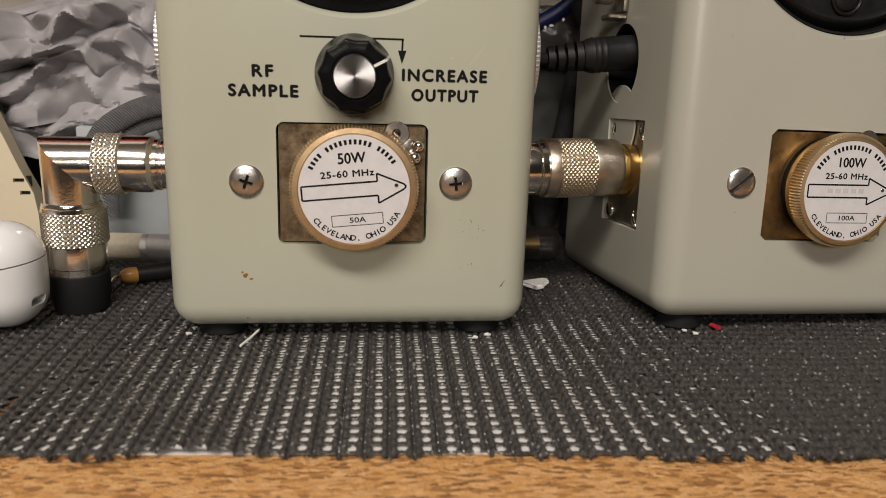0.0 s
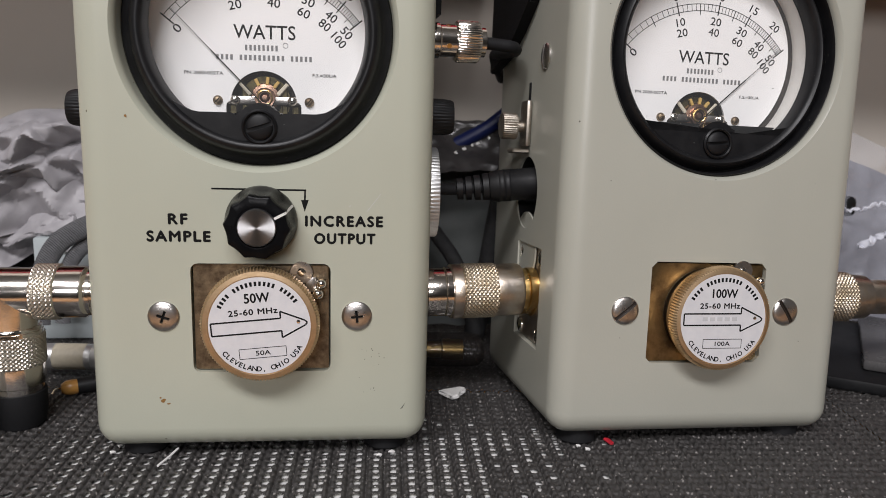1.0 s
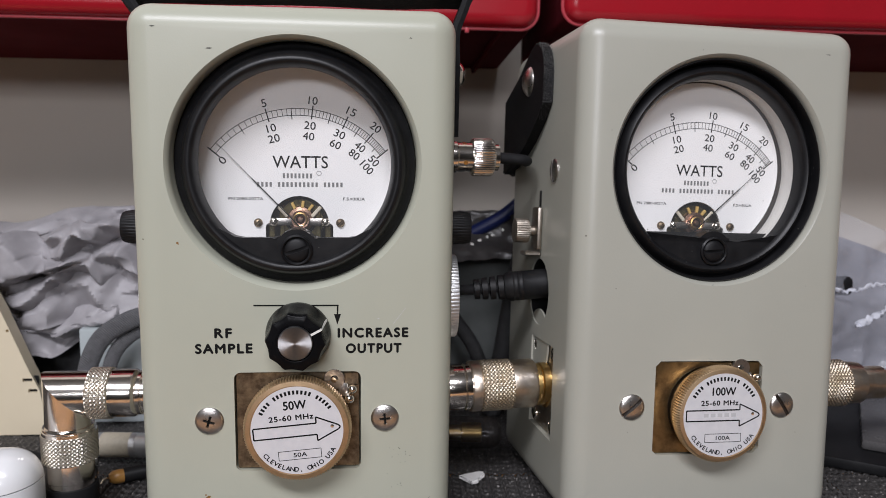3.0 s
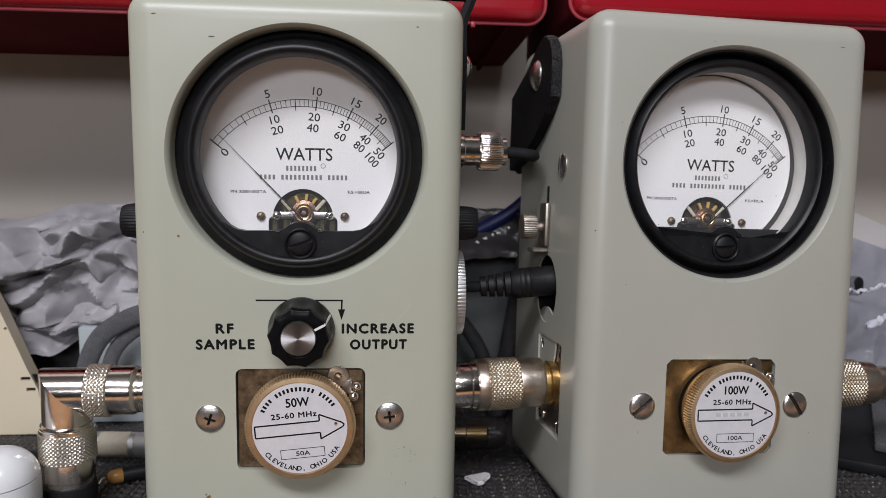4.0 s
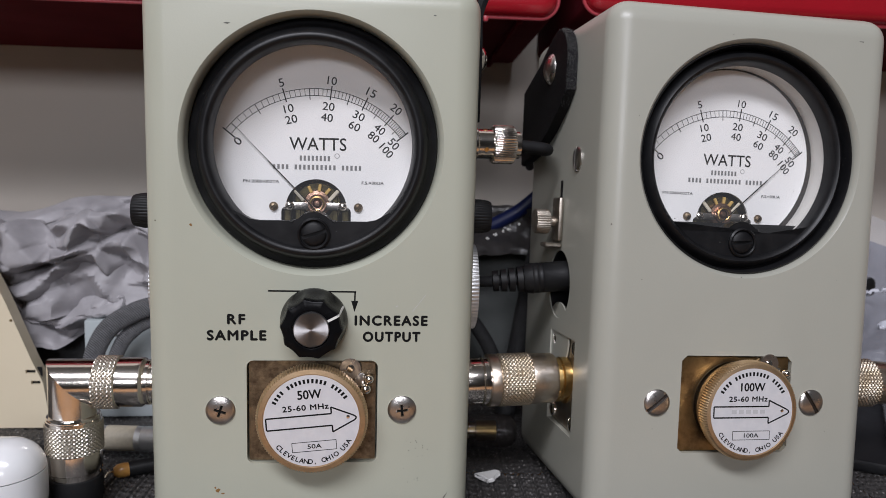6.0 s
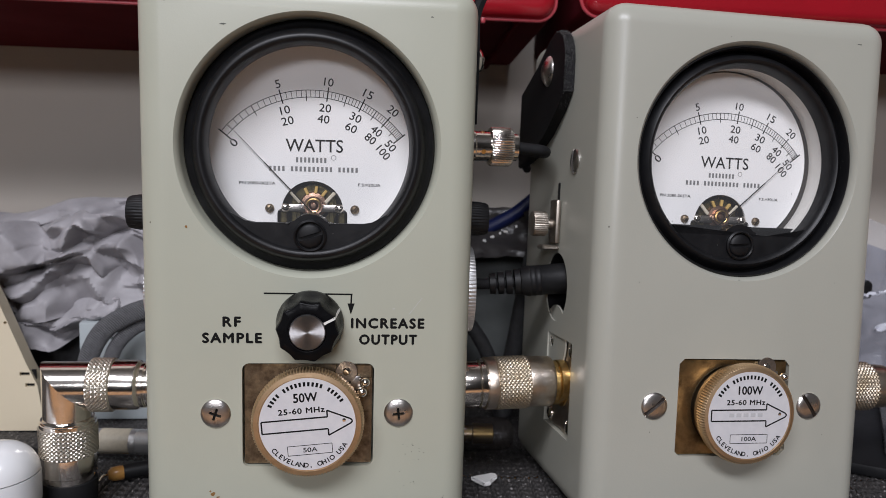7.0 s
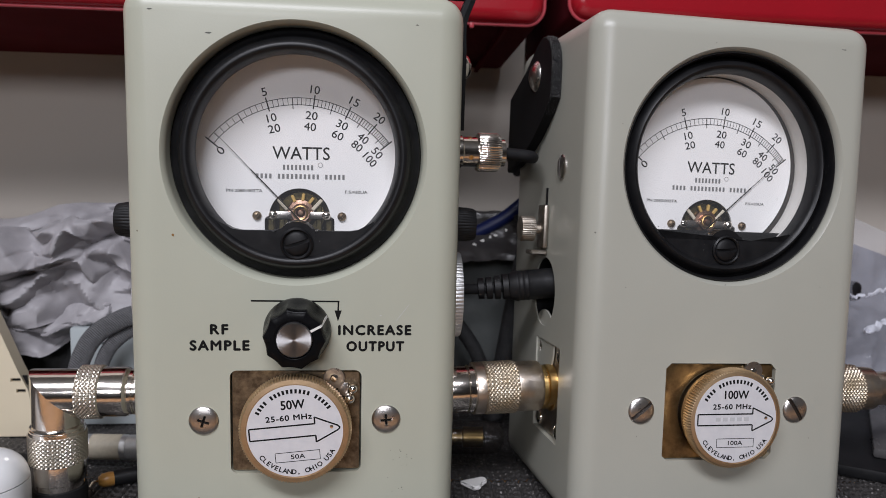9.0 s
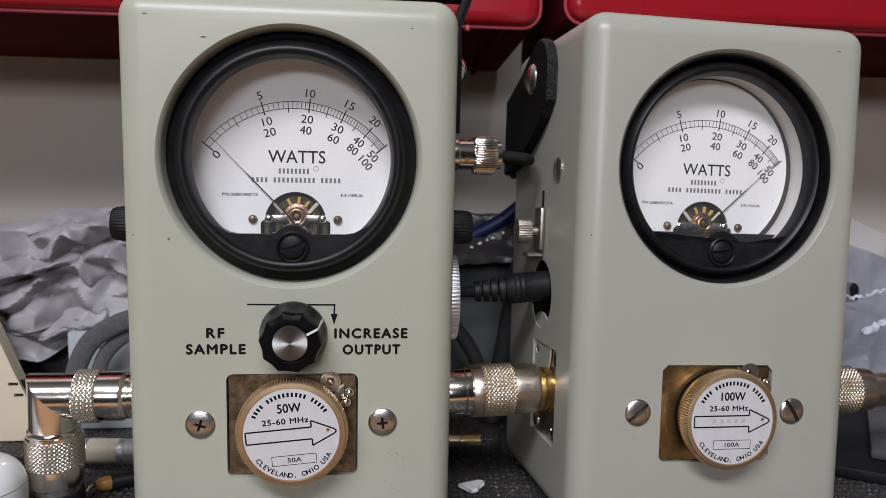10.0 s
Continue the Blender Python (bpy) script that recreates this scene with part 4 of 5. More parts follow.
# ---- plug-in elements ----
def element(at, label, power, model, turn, engraved, size=1.0, proud=1.0, face=14.7):
    e = thing("plug_in_element", label, "plug-in element", at @ Matrix.Diagonal((size, proud, size, 1)), "plug-in elements")
    prof = [(14.3, 18), (14.3, -0.6), (15.8, -0.8), (16.1, -1.3), (16.0, -4.2), (15.7, -4.5), (16.6, -4.7), (17.2, -5.2), (17.35, -5.8), (17.35, -8.9), (17.15, -9.8), (16.4, -10.5), (face + 0.35, -10.7), (face + 0.15, -10.3), (0, -10.3)]
    part("cap", lathe(prof, 464, "y", (0, 0, 0), lambda a, i: -0.4 * (0.5 + 0.5 * math.cos(116 * a)) if i in (7, 8, 9, 10) else 0), GILT, e)
    lab = part("label", lathe([(0, -10.45), (face, -10.45), (face, -10.2), (0, -10.2)], 96, "y"), LABEL, e)
    y = -10.5
    arrow = [(-13.9, 1.9), (6.2, 1.9), (6.2, 4.0), (13.2, 0.7), (13.8, 0.0), (13.2, -0.7), (6.2, -4.0), (6.2, -1.9), (-13.9, -1.9), (-13.9, 1.9)]
    bms = [bar(*p, *q, 0.48, y) for p, q in zip(arrow, arrow[1:])]
    bms += [words_bm(power, 0.0, 8.6, 7.4 if len(power) < 4 else 9.0, 3.0, y, 0, 0.1), words_bm("25-60 MHz", -1.5, 4.5, 14.2, 1.9, y, 0, 0.08, 1.1)]
    box = [(-4.6, -9.6), (4.8, -9.6), (4.8, -6.6), (-4.6, -6.6), (-4.6, -9.6)]
    box = [(x * 1.45, z) for x, z in box]
    bms += [bar(*p, *q, 0.2, y) for p, q in zip(box, box[1:])]
    bms.append(words_bm(model, 0.2, -8.1, 4.4 if len(model) < 4 else 5.4, 1.5, y, 0, 0.04))
    place = "CLEVELAND, OHIO USA"
    for i, ch in enumerate(place):
        if ch == " ":
            continue
        a = -55 + 110 * i / (len(place) - 1)
        b, x0, x1, y0, y1 = glyphs(ch)
        k = 1.5 / 0.7
        for v in b.verts:
            v.co = Vector(((v.co.x - (x0 + x1) / 2) * k, v.co.y * k, 0))
        thicken(b, 0.06)
        r = face - 0.9
        m = Matrix.Translation((r * math.sin(radians(a)), y, -r * math.cos(radians(a)))) @ Matrix.Rotation(radians(-a), 4, "Y") @ Matrix.Rotation(radians(90), 4, "X")
        bms.append(moved(b, m))
    for b in bms:
        spin_y(b, turn, 0, 0)
    part("label_printing", join(*bms), INK, lab)
    for i in range(21):
        if i not in (4, 15):
            a = -58 + 116 * i / 20
            part("name_bar", spin_y(arc_bar(0, 0, face - 1.9, a - 1.6, a + 1.6, 1.35, y, 3), turn, 0, 0), INK, lab)
    if engraved:
        for i in range(5):
            part("engraved_bar", spin_y(bar(-7.4 + i * 2.6, 0.1, -5.6 + i * 2.6, 0.1, 1.3, y), turn, 0, 0), FAINT, lab)
    part("alignment_dot", spin_y(lathe([(0, -0.25), (0.45, -0.2), (0.6, 0)], 16, "y", (11.2, y, 0.4)), turn, 0, 0), CHROME, lab)
    return e


element(METER_L @ Matrix.Translation((0.0006, 0, 0.0461)), "gilt-rimmed plug-in element with a silver arrow label, fifty watts", "50W", "50A", 5.0, False, 0.99, 0.86)
element(METER_R @ Matrix.Translation((0.0013, 0, 0.0456)), "gilt-rimmed plug-in element with a worn silver arrow label, hundred watts", "100W", "100A", 0.5, True, 0.972, 0.84, 15.0)


# ---- connectors and cables ----
def along(a, b):
    """A pose whose z runs from a to b, in millimetres."""
    a, b = Vector(a), Vector(b)
    return Matrix.Translation(a * 0.001) @ (b - a).to_track_quat("Z", "Y").to_matrix().to_4x4()


coupler = thing("coax_coupler", "worn nickel coaxial coupler joining the two meters", "connector", along((50.8, 32.0, 45.6), (90.5, 36.0, 45.9)))
part("collar", lathe([(7.2, 1.0), (8.3, 1.0), (8.4, 1.4), (8.4, 7.2), (8.0, 7.6), (8.6, 8.0), (8.6, 10.2), (7.0, 10.2)], 64), CHROME, coupler)
part("shoulder", lathe([(7.0, 9.9), (9.3, 9.9), (9.5, 10.2), (9.5, 13.4), (9.1, 13.8), (7, 13.8)], 64), WORN, coupler)
part("knurled_nut", knurl(9.5, 13.6, 25.8, "z", (0, 0, 0)), KNURL_WORN, coupler)
part("sleeve", lathe([(7, 25.6), (9.1, 25.7), (9.2, 26.2), (9.2, 34.2), (8.8, 35.0), (7.0, 35.1)], 64), WORN, coupler)
part("brass_neck", lathe([(6.6, 34.8), (7.4, 35.0), (7.4, 37.0), (6.9, 37.3), (7.6, 37.8), (7.6, 40.5), (6.4, 40.6)], 48), BRASS, coupler)

elbow = thing("coax_elbow", "nickel-plated right-angle coaxial adapter with knurled nuts", "connector", pose(-0.0508, 0.032, 0.0456))


def miter_tube(r, ax, bz, n=64):
    """A tube along -x that turns down at ax by a sharp mitre, and ends at bz."""
    bm = bmesh.new()
    ring = [(r * math.cos(2 * math.pi * k / n), r * math.sin(2 * math.pi * k / n)) for k in range(n)]
    legs = ([(-9.0, y, q) for y, q in ring], [(ax - q, y, q) for y, q in ring]), ([(ax - q, y, q) for y, q in ring], [(ax - q, y, bz) for y, q in ring])
    for start, end in legs:
        p, q = [bm.verts.new(c) for c in start], [bm.verts.new(c) for c in end]
        for k in range(n):
            j = (k + 1) % n
            bm.faces.new((p[k], p[j], q[j], q[k]))
    return bm


EX = -33.7
part("elbow_body", miter_tube(8.0, EX, -14.0), CHROME, elbow)
part("collar", lathe([(6.5, 0.4), (7.3, 0.4), (7.4, 1.0), (7.4, 6.6), (7.9, 6.9), (7.9, 8.0), (7.5, 8.3), (8.4, 9.2), (8.6, 9.8), (8.6, 17.6), (7.5, 17.8)], 64, "-x"), CHROME, elbow)
part("knurled_nut", knurl(9.2, 17.4, 25.2, "-x", (0, 0, 0)), KNURL, elbow)
part("neck", lathe([(7.9, -11.6), (8.6, -11.5), (8.8, -11.8), (8.8, -12.6), (9.1, -12.8), (9.2, -14.0), (8.2, -14.4), (8.2, -15)], 64, "z", (EX, 0, 0)), CHROME, elbow)
part("knurled_nut", knurl(9.5, -24.4, -13.8, "z", (EX, 0, 0)), KNURL, elbow)
part("sleeve", lathe([(8, -24.2), (8.8, -24.3), (8.9, -24.8), (8.9, -31.2), (8.5, -31.6), (8.1, -31.7), (8.1, -34.6), (7, -34.8)], 64, "z", (EX, 0, 0)), CHROME, elbow)

boot = thing("coax_cable", "black coaxial cable with a moulded boot below the elbow", "cable")
part("boot", lathe([(7.5, 12.2), (8.8, 12.0), (9.0, 11.0), (8.9, 5.0), (7.9, 0.2), (0, 0)], 48, "z", (-84.5, 32, -0.2)), RUBBER, boot)
part("jacket", sweep([(-84, 34, 3.5), (-90, 48, 4.2), (-104, 62, 4.2), (-130, 74, 4.2), (-180, 80, 4.2)], disc_section(4.5), 8), RUBBER, boot)

rplug = thing("coax_plug", "worn nickel coaxial plug with a brown-red cable", "connector", METER_R @ pose(0.0508, 0.034, 0.0458))
part("collar", lathe([(6.8, 1.0), (8.5, 1.0), (8.6, 1.6), (8.6, 12.0), (7, 12.2)], 56, "x"), WORN, rplug)
part("knurled_nut", knurl(9.5, 11.0, 26.0, "x", (0, 0, 0)), KNURL_WORN, rplug)
part("sleeve", lathe([(7, 25.8), (8.6, 25.9), (8.7, 26.4), (8.4, 33.0), (7.0, 33.6), (6.7, 34.2), (6.7, 44.0), (6.0, 45.0), (4.2, 45.1)], 56, "x"), WORN, rplug)
part("jacket", sweep([(44, 0, 0), (60, 0.5, 0), (90, 3, -1), (140, 12, -8), (200, 30, -20)], disc_section(4.6), 8), CABLE_RED, rplug)

BNC_AT = along((52.4, 46, 131.0), (76.4, 48.0, 130.8))
LEAD = [1000 * (BNC_AT.inverted() @ Vector(p)) for p in ((0.0715, 0.048, 0.1308), (0.077, 0.0485, 0.1304), (0.0825, 0.050, 0.1298), (0.0855, 0.062, 0.129), (0.0845, 0.085, 0.129), (0.086, 0.11, 0.1285), (0.095, 0.14, 0.12))]
bnc = thing("bnc_plug", "nickel bayonet plug on the meter side with a thin black lead", "connector", BNC_AT)
part("shell", lathe([(3, 0), (5.9, 0), (6.0, 0.6), (6.0, 3.2), (5.5, 3.6), (5.5, 9.4), (4, 9.5)], 48), CHROME, bnc)
for a in (20, 110, 200, 290):
    part("bayonet_hole", lathe([(0, 0.2), (0.8, 0.2), (0.9, 0)], 14, "x", (5.4, 0, 6.2)) if a == 20 else moved(lathe([(0, 0.2), (0.8, 0.2), (0.9, 0)], 14, "x", (5.4, 0, 6.2)), Matrix.Rotation(radians(a), 4, "Z")), BRASS, bnc)
part("knurled_nut", lathe([(4, 9.0), (6.6, 9.2), (7.1, 9.9), (7.1, 16.6), (6.7, 17.3), (5.4, 17.5), (5.0, 17.8), (5.0, 19.4), (3.4, 19.8)], 288, "z", (0, 0, 0), lambda a, i: -0.4 * (0.5 + 0.5 * math.cos(48 * a)) if i in (2, 3) else 0), CHROME, bnc)
part("lead", sweep(LEAD, disc_section(2.15, 12), 6), RUBBER, bnc)

dc = thing("power_plug", "black barrel plug with a ribbed strain relief in the meter side", "plug", along((93.0, 46.0, 82.6), (58.0, 49.0, 79.0)))
part("barrel", lathe([(0, -2), (5.7, -2), (5.7, 10), (5.9, 10.3), (5.7, 10.6), (5.7, 12), (5.9, 12.3), (5.7, 12.6), (5.7, 14), (5.9, 14.3), (5.5, 16), (4.9, 17.5), (3, 18)], 40), BLACK_MATT, dc)
for i in range(4):
    part("relief_rib", lathe([(2.2, 17.6 + i * 3.1), (4.9 - i * 0.3, 17.8 + i * 3.1), (4.8 - i * 0.3, 19.9 + i * 3.1), (2.2, 20.1 + i * 3.1)], 28), BLACK_MATT, dc)
part("lead", sweep([(0, 0, 17), (0, 0, 30), (2, 1, 38), (8, 4, 60), (20, 0, 90)], disc_section(2.1, 12), 6), RUBBER, dc)

# ---- red bins above ----
def bin_rim(x0, x1, z0, z1, r, y, rad):
    pts = [(x0, y, z1), (x0, y, z0 + r)]
    for i in range(1, 9):
        a = radians(180 + 90 * i / 9)
        pts.append((x0 + r + r * math.cos(a), y, z0 + r + r * math.sin(a)))
    pts += [(x0 + r, y, z0), (x1 - r, y, z0)]
    for i in range(1, 9):
        a = radians(270 + 90 * i / 9)
        pts.append((x1 - r + r * math.cos(a), y, z0 + r + r * math.sin(a)))
    pts += [(x1, y, z0 + r), (x1, y, z1)]
    return sweep(pts, disc_section(rad, 10), 1, up=(0, 1, 0))


def lipped_panel(x0, x1, z0, z1):
    """A bin front whose edge rolls back into the sides."""
    bm = bmesh.new()
    rings = []
    for d, y in ((0.5, 112.5), (0.5, 109.5), (0.9, 107.6), (1.8, 106.2), (3.2, 105.2), (5.0, 104.6), (6.0, 104.5), (6.6, 104.5)):
        rings.append([bm.verts.new((x, y, z)) for x, z in rrect(x0 + d, x1 - d, z0 + d, z1 - d, 8.2 - d, 8)])
    for a, b in zip(rings, rings[1:]):
        for k in range(len(a)):
            n = (k + 1) % len(a)
            bm.faces.new((a[k], a[n], b[n], b[k]))
    bm.faces.new(rings[0])
    bm.faces.new(rings[-1])
    return bm


def red_bin(x0, x1, z0, label):
    b = thing("hanging_bin", label, "storage bin", group="red storage bins")
    z1 = z0 + 76.5
    part("rim", bin_rim(x0, x1, z0, z1, 8, 109, 0.8), PINK, b)
    fp = lipped_panel(x0, x1, z0, z1 + 12)
    part("front_panel", fp, RED, b)
    part("lip_nub", rbox(x1 - 33, x1 - 31, 107.8, 110.4, z0 - 2.0, z0 + 0.6, 0.5, 2), PINK, b)
    # the tray's floor falls towards the wall
    tr = rbox(x0 + 0.9, x1 - 0.9, 110, 210, z0 + 1, z1, 3, 3)
    for v in tr.verts:
        if v.co.z < z0 + 20:
            v.co.z -= 11.5 * (v.co.y - 110) / 100
    part("tray", cut(tr, rbox(x0 + 4, x1 - 4, 113, 207, z0 + 8, z1 + 20)), RED_SHADE, b)
    for rx in (x0 + 16, x1 - 16):
        ru = rbox(rx - 1.2, rx + 1.2, 112, 208, z0 - 1.6, z0 + 2, 0.5, 1)
        for v in ru.verts:
            v.co.z -= 11.5 * (v.co.y - 110) / 100
        part("runner", ru, RED_SHADE, b)
    part("hanger", rbox(x0 + 30, x1 - 30, 209.5, 212.5, z1 - 12, z1 - 2, 0.5, 1), RED, b)
    return b


red_bin(-235, 98.4, 185.5, "red plastic hanging bin with a pale lip")
red_bin(109.4, 440, 188.4, "red plastic hanging bin with scuffed front")

# ---- clutter on the bench ----
ear = thing("earbud_case", "glossy white earbud charging case lying on the liner", "earbud case", pose(0, 0, 0.0003))
eb = rbox(-147, -88.2, 4, 27, 0.2, 31.2, 11.0, 8)
groove = join(rbox(-150, -80, 0, 30, 17.4, 17.8))
part("shell", cut(eb, moved(groove, Matrix.Translation((-116, 0, 17.6)) @ Matrix.Rotation(radians(-7), 4, "Y") @ Matrix.Translation((116, 0, -17.6))), rbox(-93.0, -80, 9.0, 14.6, 7.6, 10.4, 1.0, 2)), WHITE, ear)
part("port", rbox(-95, -92.4, 8.6, 15, 7.2, 10.8), BLACK_MATT, ear)

cov = thing("cream_cover", "cream plastic cover with a slanted edge and two small slots", "plastic cover")
outline = [(-240, 0.3), (-124.9, 0.3), (-123.0, 4), (-125.2, 21), (-129.6, 31), (-139.6, 57.5), (-163, 112), (-240, 112)]
cb = prism(outline, 108, 116)
holes = [rbox(-132.4, -128.2, 100, 110, 25.3, 26.9), rbox(-130.2, -126.3, 100, 110, 20.3, 21.9), lathe([(0, -10), (0.7, -10), (0.7, 3), (0, 3)], 16, "y", (-137.5, 108, 49.0))]
part("panel", cut(cb, *holes), CREAM, cov)
part("slot_backing", rbox(-133.4, -126.2, 109.5, 110.4, 19.6, 27.6), BLACK_MATT, cov)


def crumple(name, u0, u1, v0, v1, nu, nv, place, amp, seed, scale, ridged=True, octaves=4, facets=0.0):
    """A crumpled sheet: a grid set out by place(u, v) and pushed along y by folded noise."""
    bm = bmesh.new()
    grid = []
    for j in range(nv + 1):
        row = []
        for i in range(nu + 1):
            u, v = u0 + (u1 - u0) * i / nu, v0 + (v1 - v0) * j / nv
            p = Vector(place(u, v))
            q = p / scale + Vector((seed, seed * 1.7, 0))
            n = 0.0
            w = 1.0
            for o in range(octaves):
                k = noise.noise(q)
                n += w * ((1 - 2 * abs(k)) if ridged else k)
                q, w = q * 2.05 + Vector((3.1, 1.7, 5.2)), w * 0.5
            if facets:
                for fs, fw in ((scale * 0.55, 1.0), (scale * 0.24, 0.42)):
                    d = noise.voronoi(Vector((p.x * 0.75, p.y * 0.3, p.z * 1.25)) / fs + Vector((seed, 0, seed)))[0]
                    n += facets * fw * (d[1] - d[0])
            t = noise.noise(p / scale * 0.8 + Vector((9, seed, 2)))
            row.append(bm.verts.new(p + Vector((amp * 0.4 * t, -amp * (n - 0.6), amp * 0.35 * noise.noise(q * 0.4)))))
        grid.append(row)
    for a, b in zip(grid, grid[1:]):
        for i in range(nu):
            bm.faces.new((a[i], a[i + 1], b[i + 1], b[i]))
    return bm


def heap(u, v):
    # u across, v from the foot over the top and down behind
    z = 36 + 58 * math.sin(min(v, 1.0) * math.pi / 2) + 4 * math.sin(u / 17.0 + 1) - (max(v - 1, 0) * 50)
    y = 134 + 16 * v + 24 * max(v - 0.8, 0)
    return (u, y + 4 * math.sin(u / 19.0), z)


def behind(bm, y):
    """Keeps a soft sheet behind the stiff cover that it leans on."""
    for v in bm.verts:
        if v.co.y < y:
            v.co.y = y + (v.co.y - y) * 0.12
    return bm


bag = thing("crumpled_bag", "crumpled grey-white plastic bag piled against the wall", "plastic bag")
part("sheet", behind(crumple("bag", -230, -30, 0.0, 1.5, 260, 160, heap, 17, 2.3, 52, octaves=3, facets=1.7), 120), TISSUE, bag)
part("sheet", behind(crumple("bag", -215, -50, 0.1, 1.3, 130, 80, lambda u, v: (u, heap(u, v)[1] + 9, heap(u, v)[2] + 2), 16, 7.9, 60, octaves=2, facets=1.4), 124), TISSUE, bag)

pouch = solo("nylon_pouch", moved(rbox(-250, -40, 146, 200, 0, 34, 8, 4), Matrix.Identity(4)), DARK_CLOTH, "black nylon pouch lying under the crumpled bag", "pouch")
part("flap", crumple("flap", -215, -62, 0, 1, 80, 20, lambda u, v: (u, 138 + 4 * v, 4 + 33 * v), 2.5, 5.1, 30), DARK_CLOTH, pouch)

loop = thing("braided_loop", "grey flat braided sleeve bent into a loop", "cable sleeve")


def ribbed(points, r, n=60, ribs=70):
    return sweep(points, [(v * 0.35, u) for u, v in disc_section(r, 16)], n, scale=lambda s: 1 + 0.008 * math.sin(s * ribs * 2 * math.pi))


part("sleeve", ribbed([(-104.5, 105, 12), (-104, 105, 24), (-101.5, 105, 36), (-95.5, 105, 46.5), (-86, 105, 53), (-76, 106, 56.5), (-58, 108, 59), (-35, 110, 58)], 4.3, 24), WEB, loop)
part("sleeve", ribbed([(-96, 107, 12), (-95, 107, 26), (-92, 107, 37), (-86.5, 107, 44.5), (-78, 108, 49.5), (-60, 110, 52), (-35, 112, 50)], 3.2, 24), WEB, loop)

solo("card_box", rbox(-112, -40, 122, 137, 0, 46, 1.0, 2), PALE_BLUE, "pale blue-grey card box standing on the liner", "box")
tube = thing("silver_tube", "small silver tube lying behind the meter", "tube", along((-94, 77, 7.8), (-40, 72, 8.0)))
part("body", lathe([(0, 0), (4.4, 0), (5.0, 0.6), (5.0, 20), (4.7, 20.5), (5.0, 21), (5.0, 52), (0, 52)], 32), MILLED, tube)
part("paper_band", lathe([(5.06, 6), (5.1, 6.2), (5.1, 18), (5.06, 18.2)], 32), IVORY, tube)

lampb = thing("indicator_bulb", "small amber-tipped component with a dark body on the liner", "component", along((-76.5, 54.0, 3.4), (-57.5, 63, 3.6)))
part("tip", lathe([(0, -2.5), (1.6, -2.2), (2.6, -0.8), (2.8, 1.5), (2.6, 3.5), (0, 3.6)], 20), AMBER, lampb)
part("body", lathe([(0, 3.2), (2.9, 3.2), (3.0, 4.0), (3.0, 20), (0, 20)], 20), BLACK_MATT, lampb)
part("wire", sweep([(0, 0, -2), (-1, 0.5, -4), (-2.4, -0.8, -5.5)], disc_section(0.45, 8), 5), CHROME, lampb)


def crumb(name, pts, h, material, label, at):
    bm = prism(pts, 0, h)
    bmesh.ops.bevel(bm, geom=bm.edges[:], offset=min(0.5, h * 0.3), segments=2, affect="EDGES")
    moved(bm, Matrix.Rotation(radians(-90), 4, "X") @ Matrix.Translation((0, -h, 0)))
    r = random.Random(len(pts))
    for v in bm.verts:
        v.co += Vector((r.uniform(-0.2, 0.2), r.uniform(-0.2, 0.2), abs(r.uniform(0, 0.4)) if v.co.z > h * 0.5 else 0))
    return solo(name, bm, material, label, "scrap", at)


crumb("paper_scrap", [(-5.5, 1.5), (-3, 3.2), (0.5, 2.6), (3.4, 4.4), (5.8, 3.2), (5.0, 0.6), (2.2, -0.2), (1.5, -4.0), (-1.4, -4.8), (-2.2, -1.2)], 1.6, PAPER, "small torn white scrap lying on the liner", pose(0.0652, 0.0490, 0.0006, 0, 0, 6))
crumb("paper_scrap", [(-2, 0.8), (0.4, 1.6), (1.8, 0.4), (0.8, -1.2), (-1.2, -1.0)], 0.7, PAPER, "tiny white scrap on the dark liner", pose(0.2412, 0.0735, 0.0004, 0, 0, -20))
crumb("red_scrap", [(-1.2, 1.8), (0.6, 1.6), (1.2, -1.8), (-0.2, -2.2)], 0.8, mat("red_scrap_plastic", (0.6, 0.03, 0.05), 0.5), "tiny red plastic scrap on the liner", pose(0.1127, 0.0065, 0.0004, 0, 0, 8))
solo("splinter", sweep([(-31.0, -4.0, 0.7), (-28.8, 1.5, 1.0), (-27.0, 6.0, 1.6)], disc_section(0.36, 6), 3), PAPER, "pale thin splinter lying on the liner", "splinter")
for k, (x, y, r) in enumerate(((40, 2.5, 0.9), (36, 0.5, 0.8), (104, 1.5, 0.9), (101.5, 4.0, 0.8), (-47, 6, 0.9), (-46, 10.5, 0.8))):
    crumb("white_fleck", [(-r * 1.3, 0), (0, r), (r * 1.3, 0.2), (0.3, -r)], 0.5, PAPER, "tiny white fleck pressed into the liner", pose(x * 0.001, y * 0.001, 0.0003, 0, 0, 20 * k))

# ---- behind the meters, in the gap ----
cap = thing("clear_capsule", "clear plastic capped connector lying behind the gap", "connector", along((44, 84, 7.4), (82, 82, 7.4)))
part("sheath", lathe([(6.8, 0), (7.2, 1), (7.2, 32), (6.4, 36), (4, 38), (0, 38.4)], 40), CLEAR, cap)
part("core", lathe([(0, 2), (4.8, 2), (4.8, 12), (3.4, 13), (3.4, 20), (4.4, 20.5), (4.4, 29), (0, 30)], 32), BRASS, cap)
solo("teal_pouch", crumple("pouch", 20, 150, 0, 1, 60, 50, lambda u, v: (u, 135 + 24 * v, 2 + 92 * v), 4, 3.3, 60, False), TEAL, "grey-green soft pouch standing behind the meters", "pouch")
clo = thing("black_cord_bundle", "bundle of thick black cords hanging behind the meters", "cord bundle")
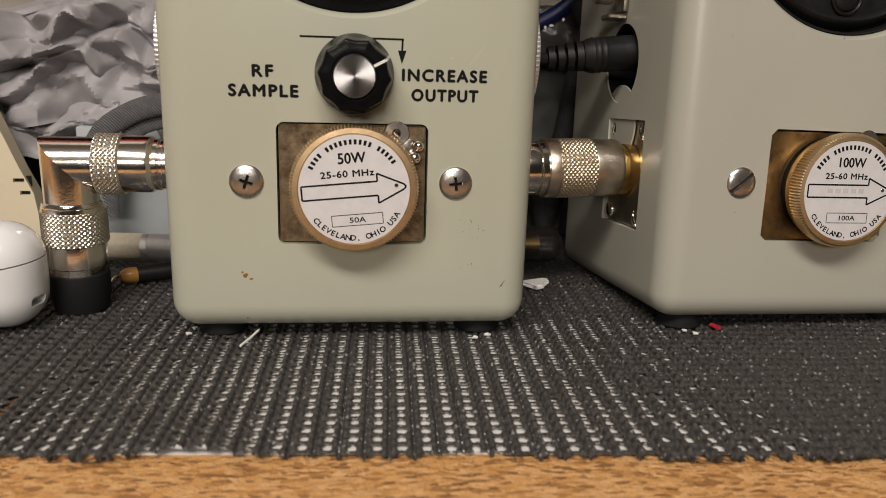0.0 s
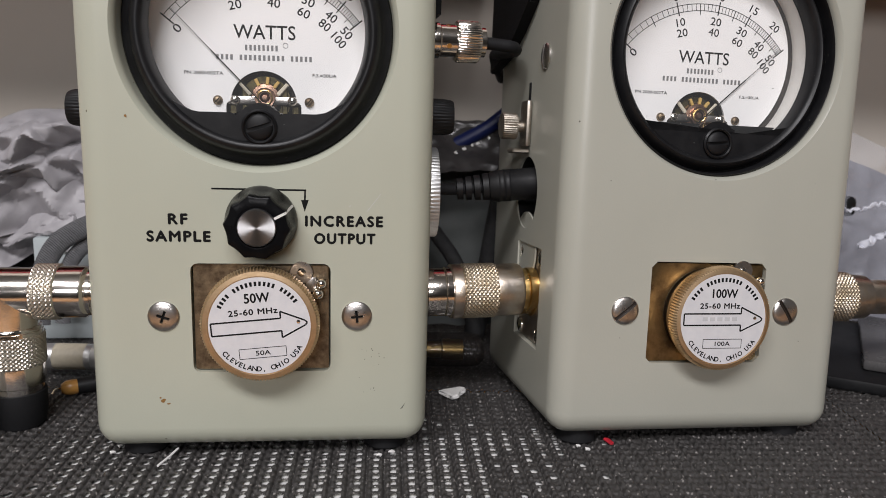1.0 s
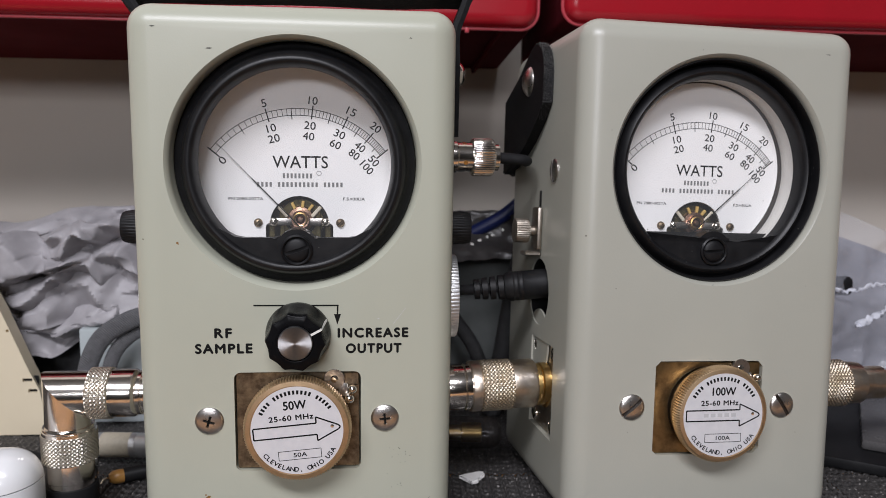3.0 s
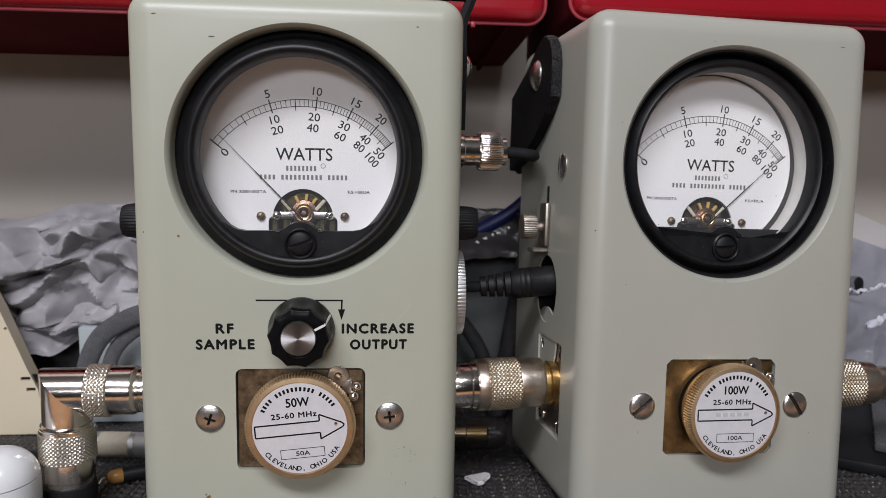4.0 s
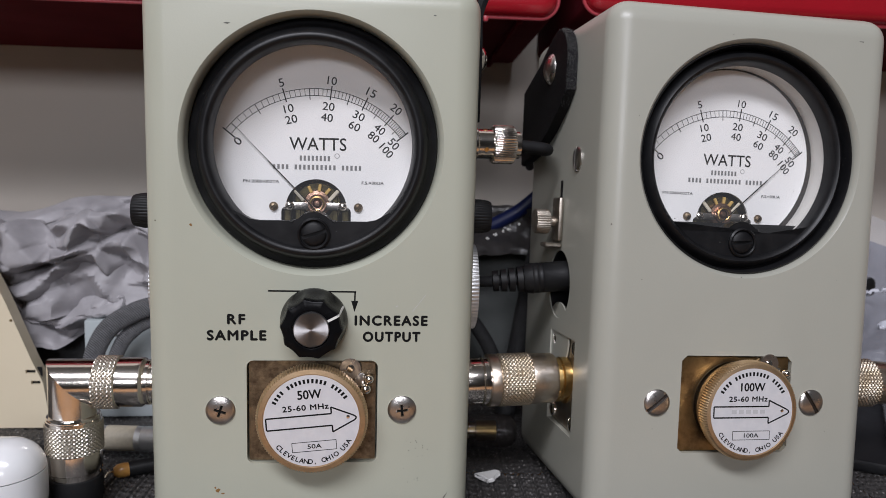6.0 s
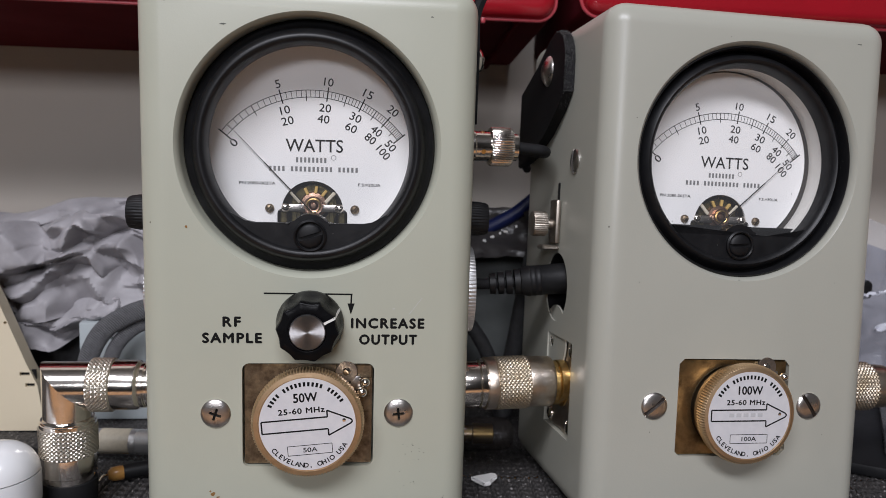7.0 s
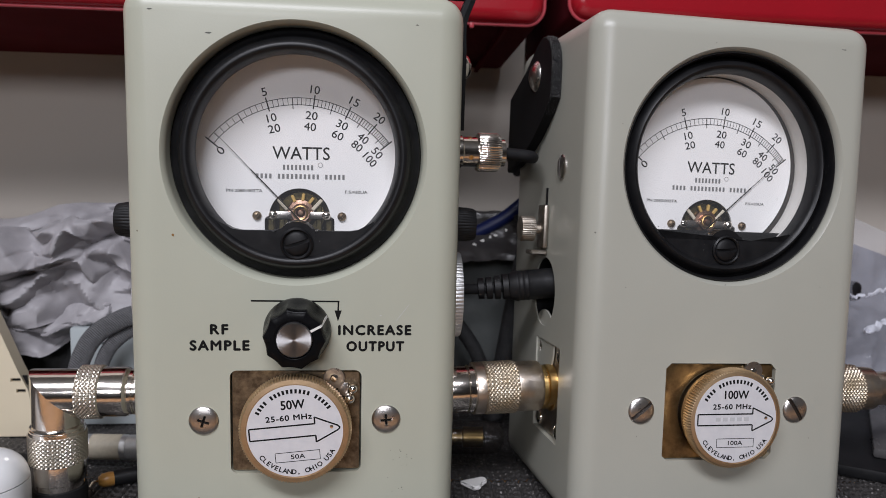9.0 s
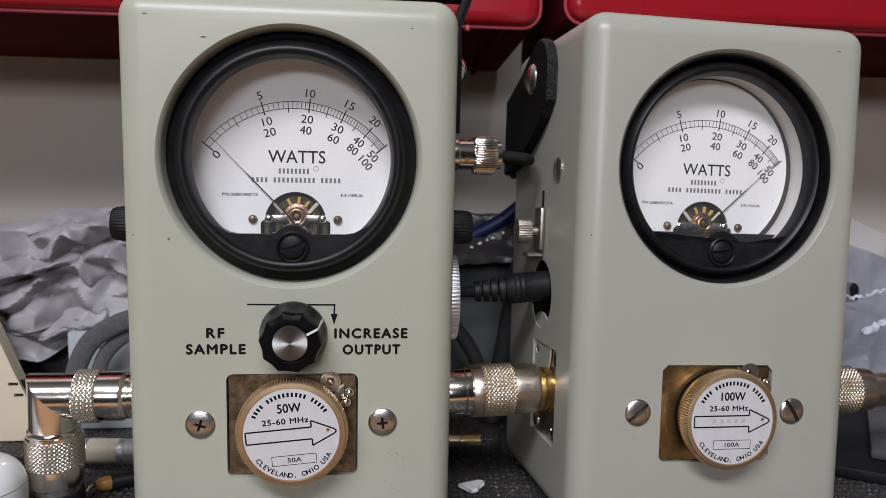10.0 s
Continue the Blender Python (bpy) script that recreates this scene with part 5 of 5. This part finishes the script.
for pts, r in (([(84, 122, 2), (88, 118, 30), (92, 117, 58), (97, 118, 84), (104, 122, 100)], 5.0), ([(98, 124, 2), (100, 121, 30), (103, 120, 60), (101, 121, 88), (96, 124, 102)], 5.5), ([(64, 128, 50), (74, 122, 36), (80, 119, 20), (84, 118, 3)], 3.5)):
    part("cord", sweep(pts, disc_section(r, 14), 8), DARK_CLOTH, clo)
solo("blue_cable", sweep([(40, 150, 78), (64, 146, 84), (88, 143, 96), (104, 143, 108), (125, 150, 116)], disc_section(3.4), 8), BLUE, "dark blue cable curving behind the meters", "cable")
black_bag = solo("black_bag", crumple("bagb", 30, 160, 0, 1, 80, 40, lambda u, v: (u, 128 + 20 * v, 78 + 22 * v), 4, 6.1, 34), DARK_FILM, "dark grey glossy plastic bag crumpled behind the meters", "plastic bag")

# Five small pale marks in a row on the bag's face.
for k, (mx, mz, mw) in enumerate(((72.2, 87.0, 1.3), (76.0, 88.9, 1.5), (79.4, 90.6, 0.7), (81.8, 91.3, 1.4), (86.8, 94.0, 1.0))):
    spot = blot(mx, mz, mw, 0.9, 8, 90 + k, 119.0)
    part("pale_mark", spot, WHITE_MARK, black_bag)

# ---- beside the second meter ----
def lump(u, v):
    return (u + 8 * math.sin(v * 5), 122 + 18 * v + 10 * math.sin(u / 21.0), 14 + 92 * v ** 0.8 - 0.42 * max(u - 268, 0) * v)


PARCEL = mat("blue_grey_film_wrap", (0.27, 0.27, 0.30), 0.3, dark=(0.18, 0.18, 0.21), amount=0.6, big=40, fine=400, bump=0.2)
cbag = thing("clear_bag", "clear crumpled plastic bag beside the meter", "plastic bag")
part("film", crumple("clearbag", 205, 400, 0, 1, 110, 80, lump, 9, 4.4, 60, octaves=2, facets=0.6), FILM, cbag)


def crinkle(points, wide, seed):
    """A puckered ribbon of the bag, for a crease that catches light."""
    r = random.Random(seed)
    path = [Vector(p) + Vector((0, r.uniform(-1, 1), r.uniform(-0.8, 0.8))) for p in smooth_path(points, 14)]
    return sweep([tuple(p) for p in path], disc_section(wide, 8, 0.5), 2, scale=lambda s: 0.7 + 0.5 * abs(math.sin(s * 40 + seed)))


# Pale ribbons paint the bright highlights on the bag's crinkles.
CRINKLE_SHINE = mat("pale_crinkle_shine", (0.72, 0.73, 0.80), 0.2, dark=(0.5, 0.5, 0.56), amount=0.5, big=500, bump=0.3)
part("crinkle_shine", crinkle([(252, 116, 66), (262, 115, 64), (276, 115, 67), (300, 116, 69), (340, 120, 68)], 0.9, 3), CRINKLE_SHINE, cbag)
part("crinkle_shine", crinkle([(266, 114, 46), (276, 113, 52), (288, 113, 57), (305, 114, 60), (330, 117, 62)], 1.8, 8), CRINKLE_SHINE, cbag)
inner = thing("grey_parcel", "grey wrapped parcel inside the clear bag", "parcel")
part("wrap", crumple("parcel", 205, 400, 0, 1, 70, 50, lambda u, v: (u, 136 + 26 * v, 6 + 84 * v - 0.35 * max(u - 268, 0) * v), 8, 8.8, 60, octaves=2, facets=0.5), PARCEL, inner)
part("dark_content", rbox(255, 272, 126, 133, 59, 69, 3, 3), BLACK_MATT, inner)
tray = thing("black_tray", "flat black plastic box with a grey lid beside the meter", "box", pose(0.236, 0.083, 0.0002, 0, 0, -32))
part("base", rbox(-6, 190, -34, 60, 0, 5, 1.2, 2), BLACK_MATT, tray)
part("lid", rbox(14, 190, -20, 58, 5.2, 10, 1.6, 2), mat("grey_film_lid", (0.085, 0.082, 0.082), 0.25, big=60, bump=0.1), tray)
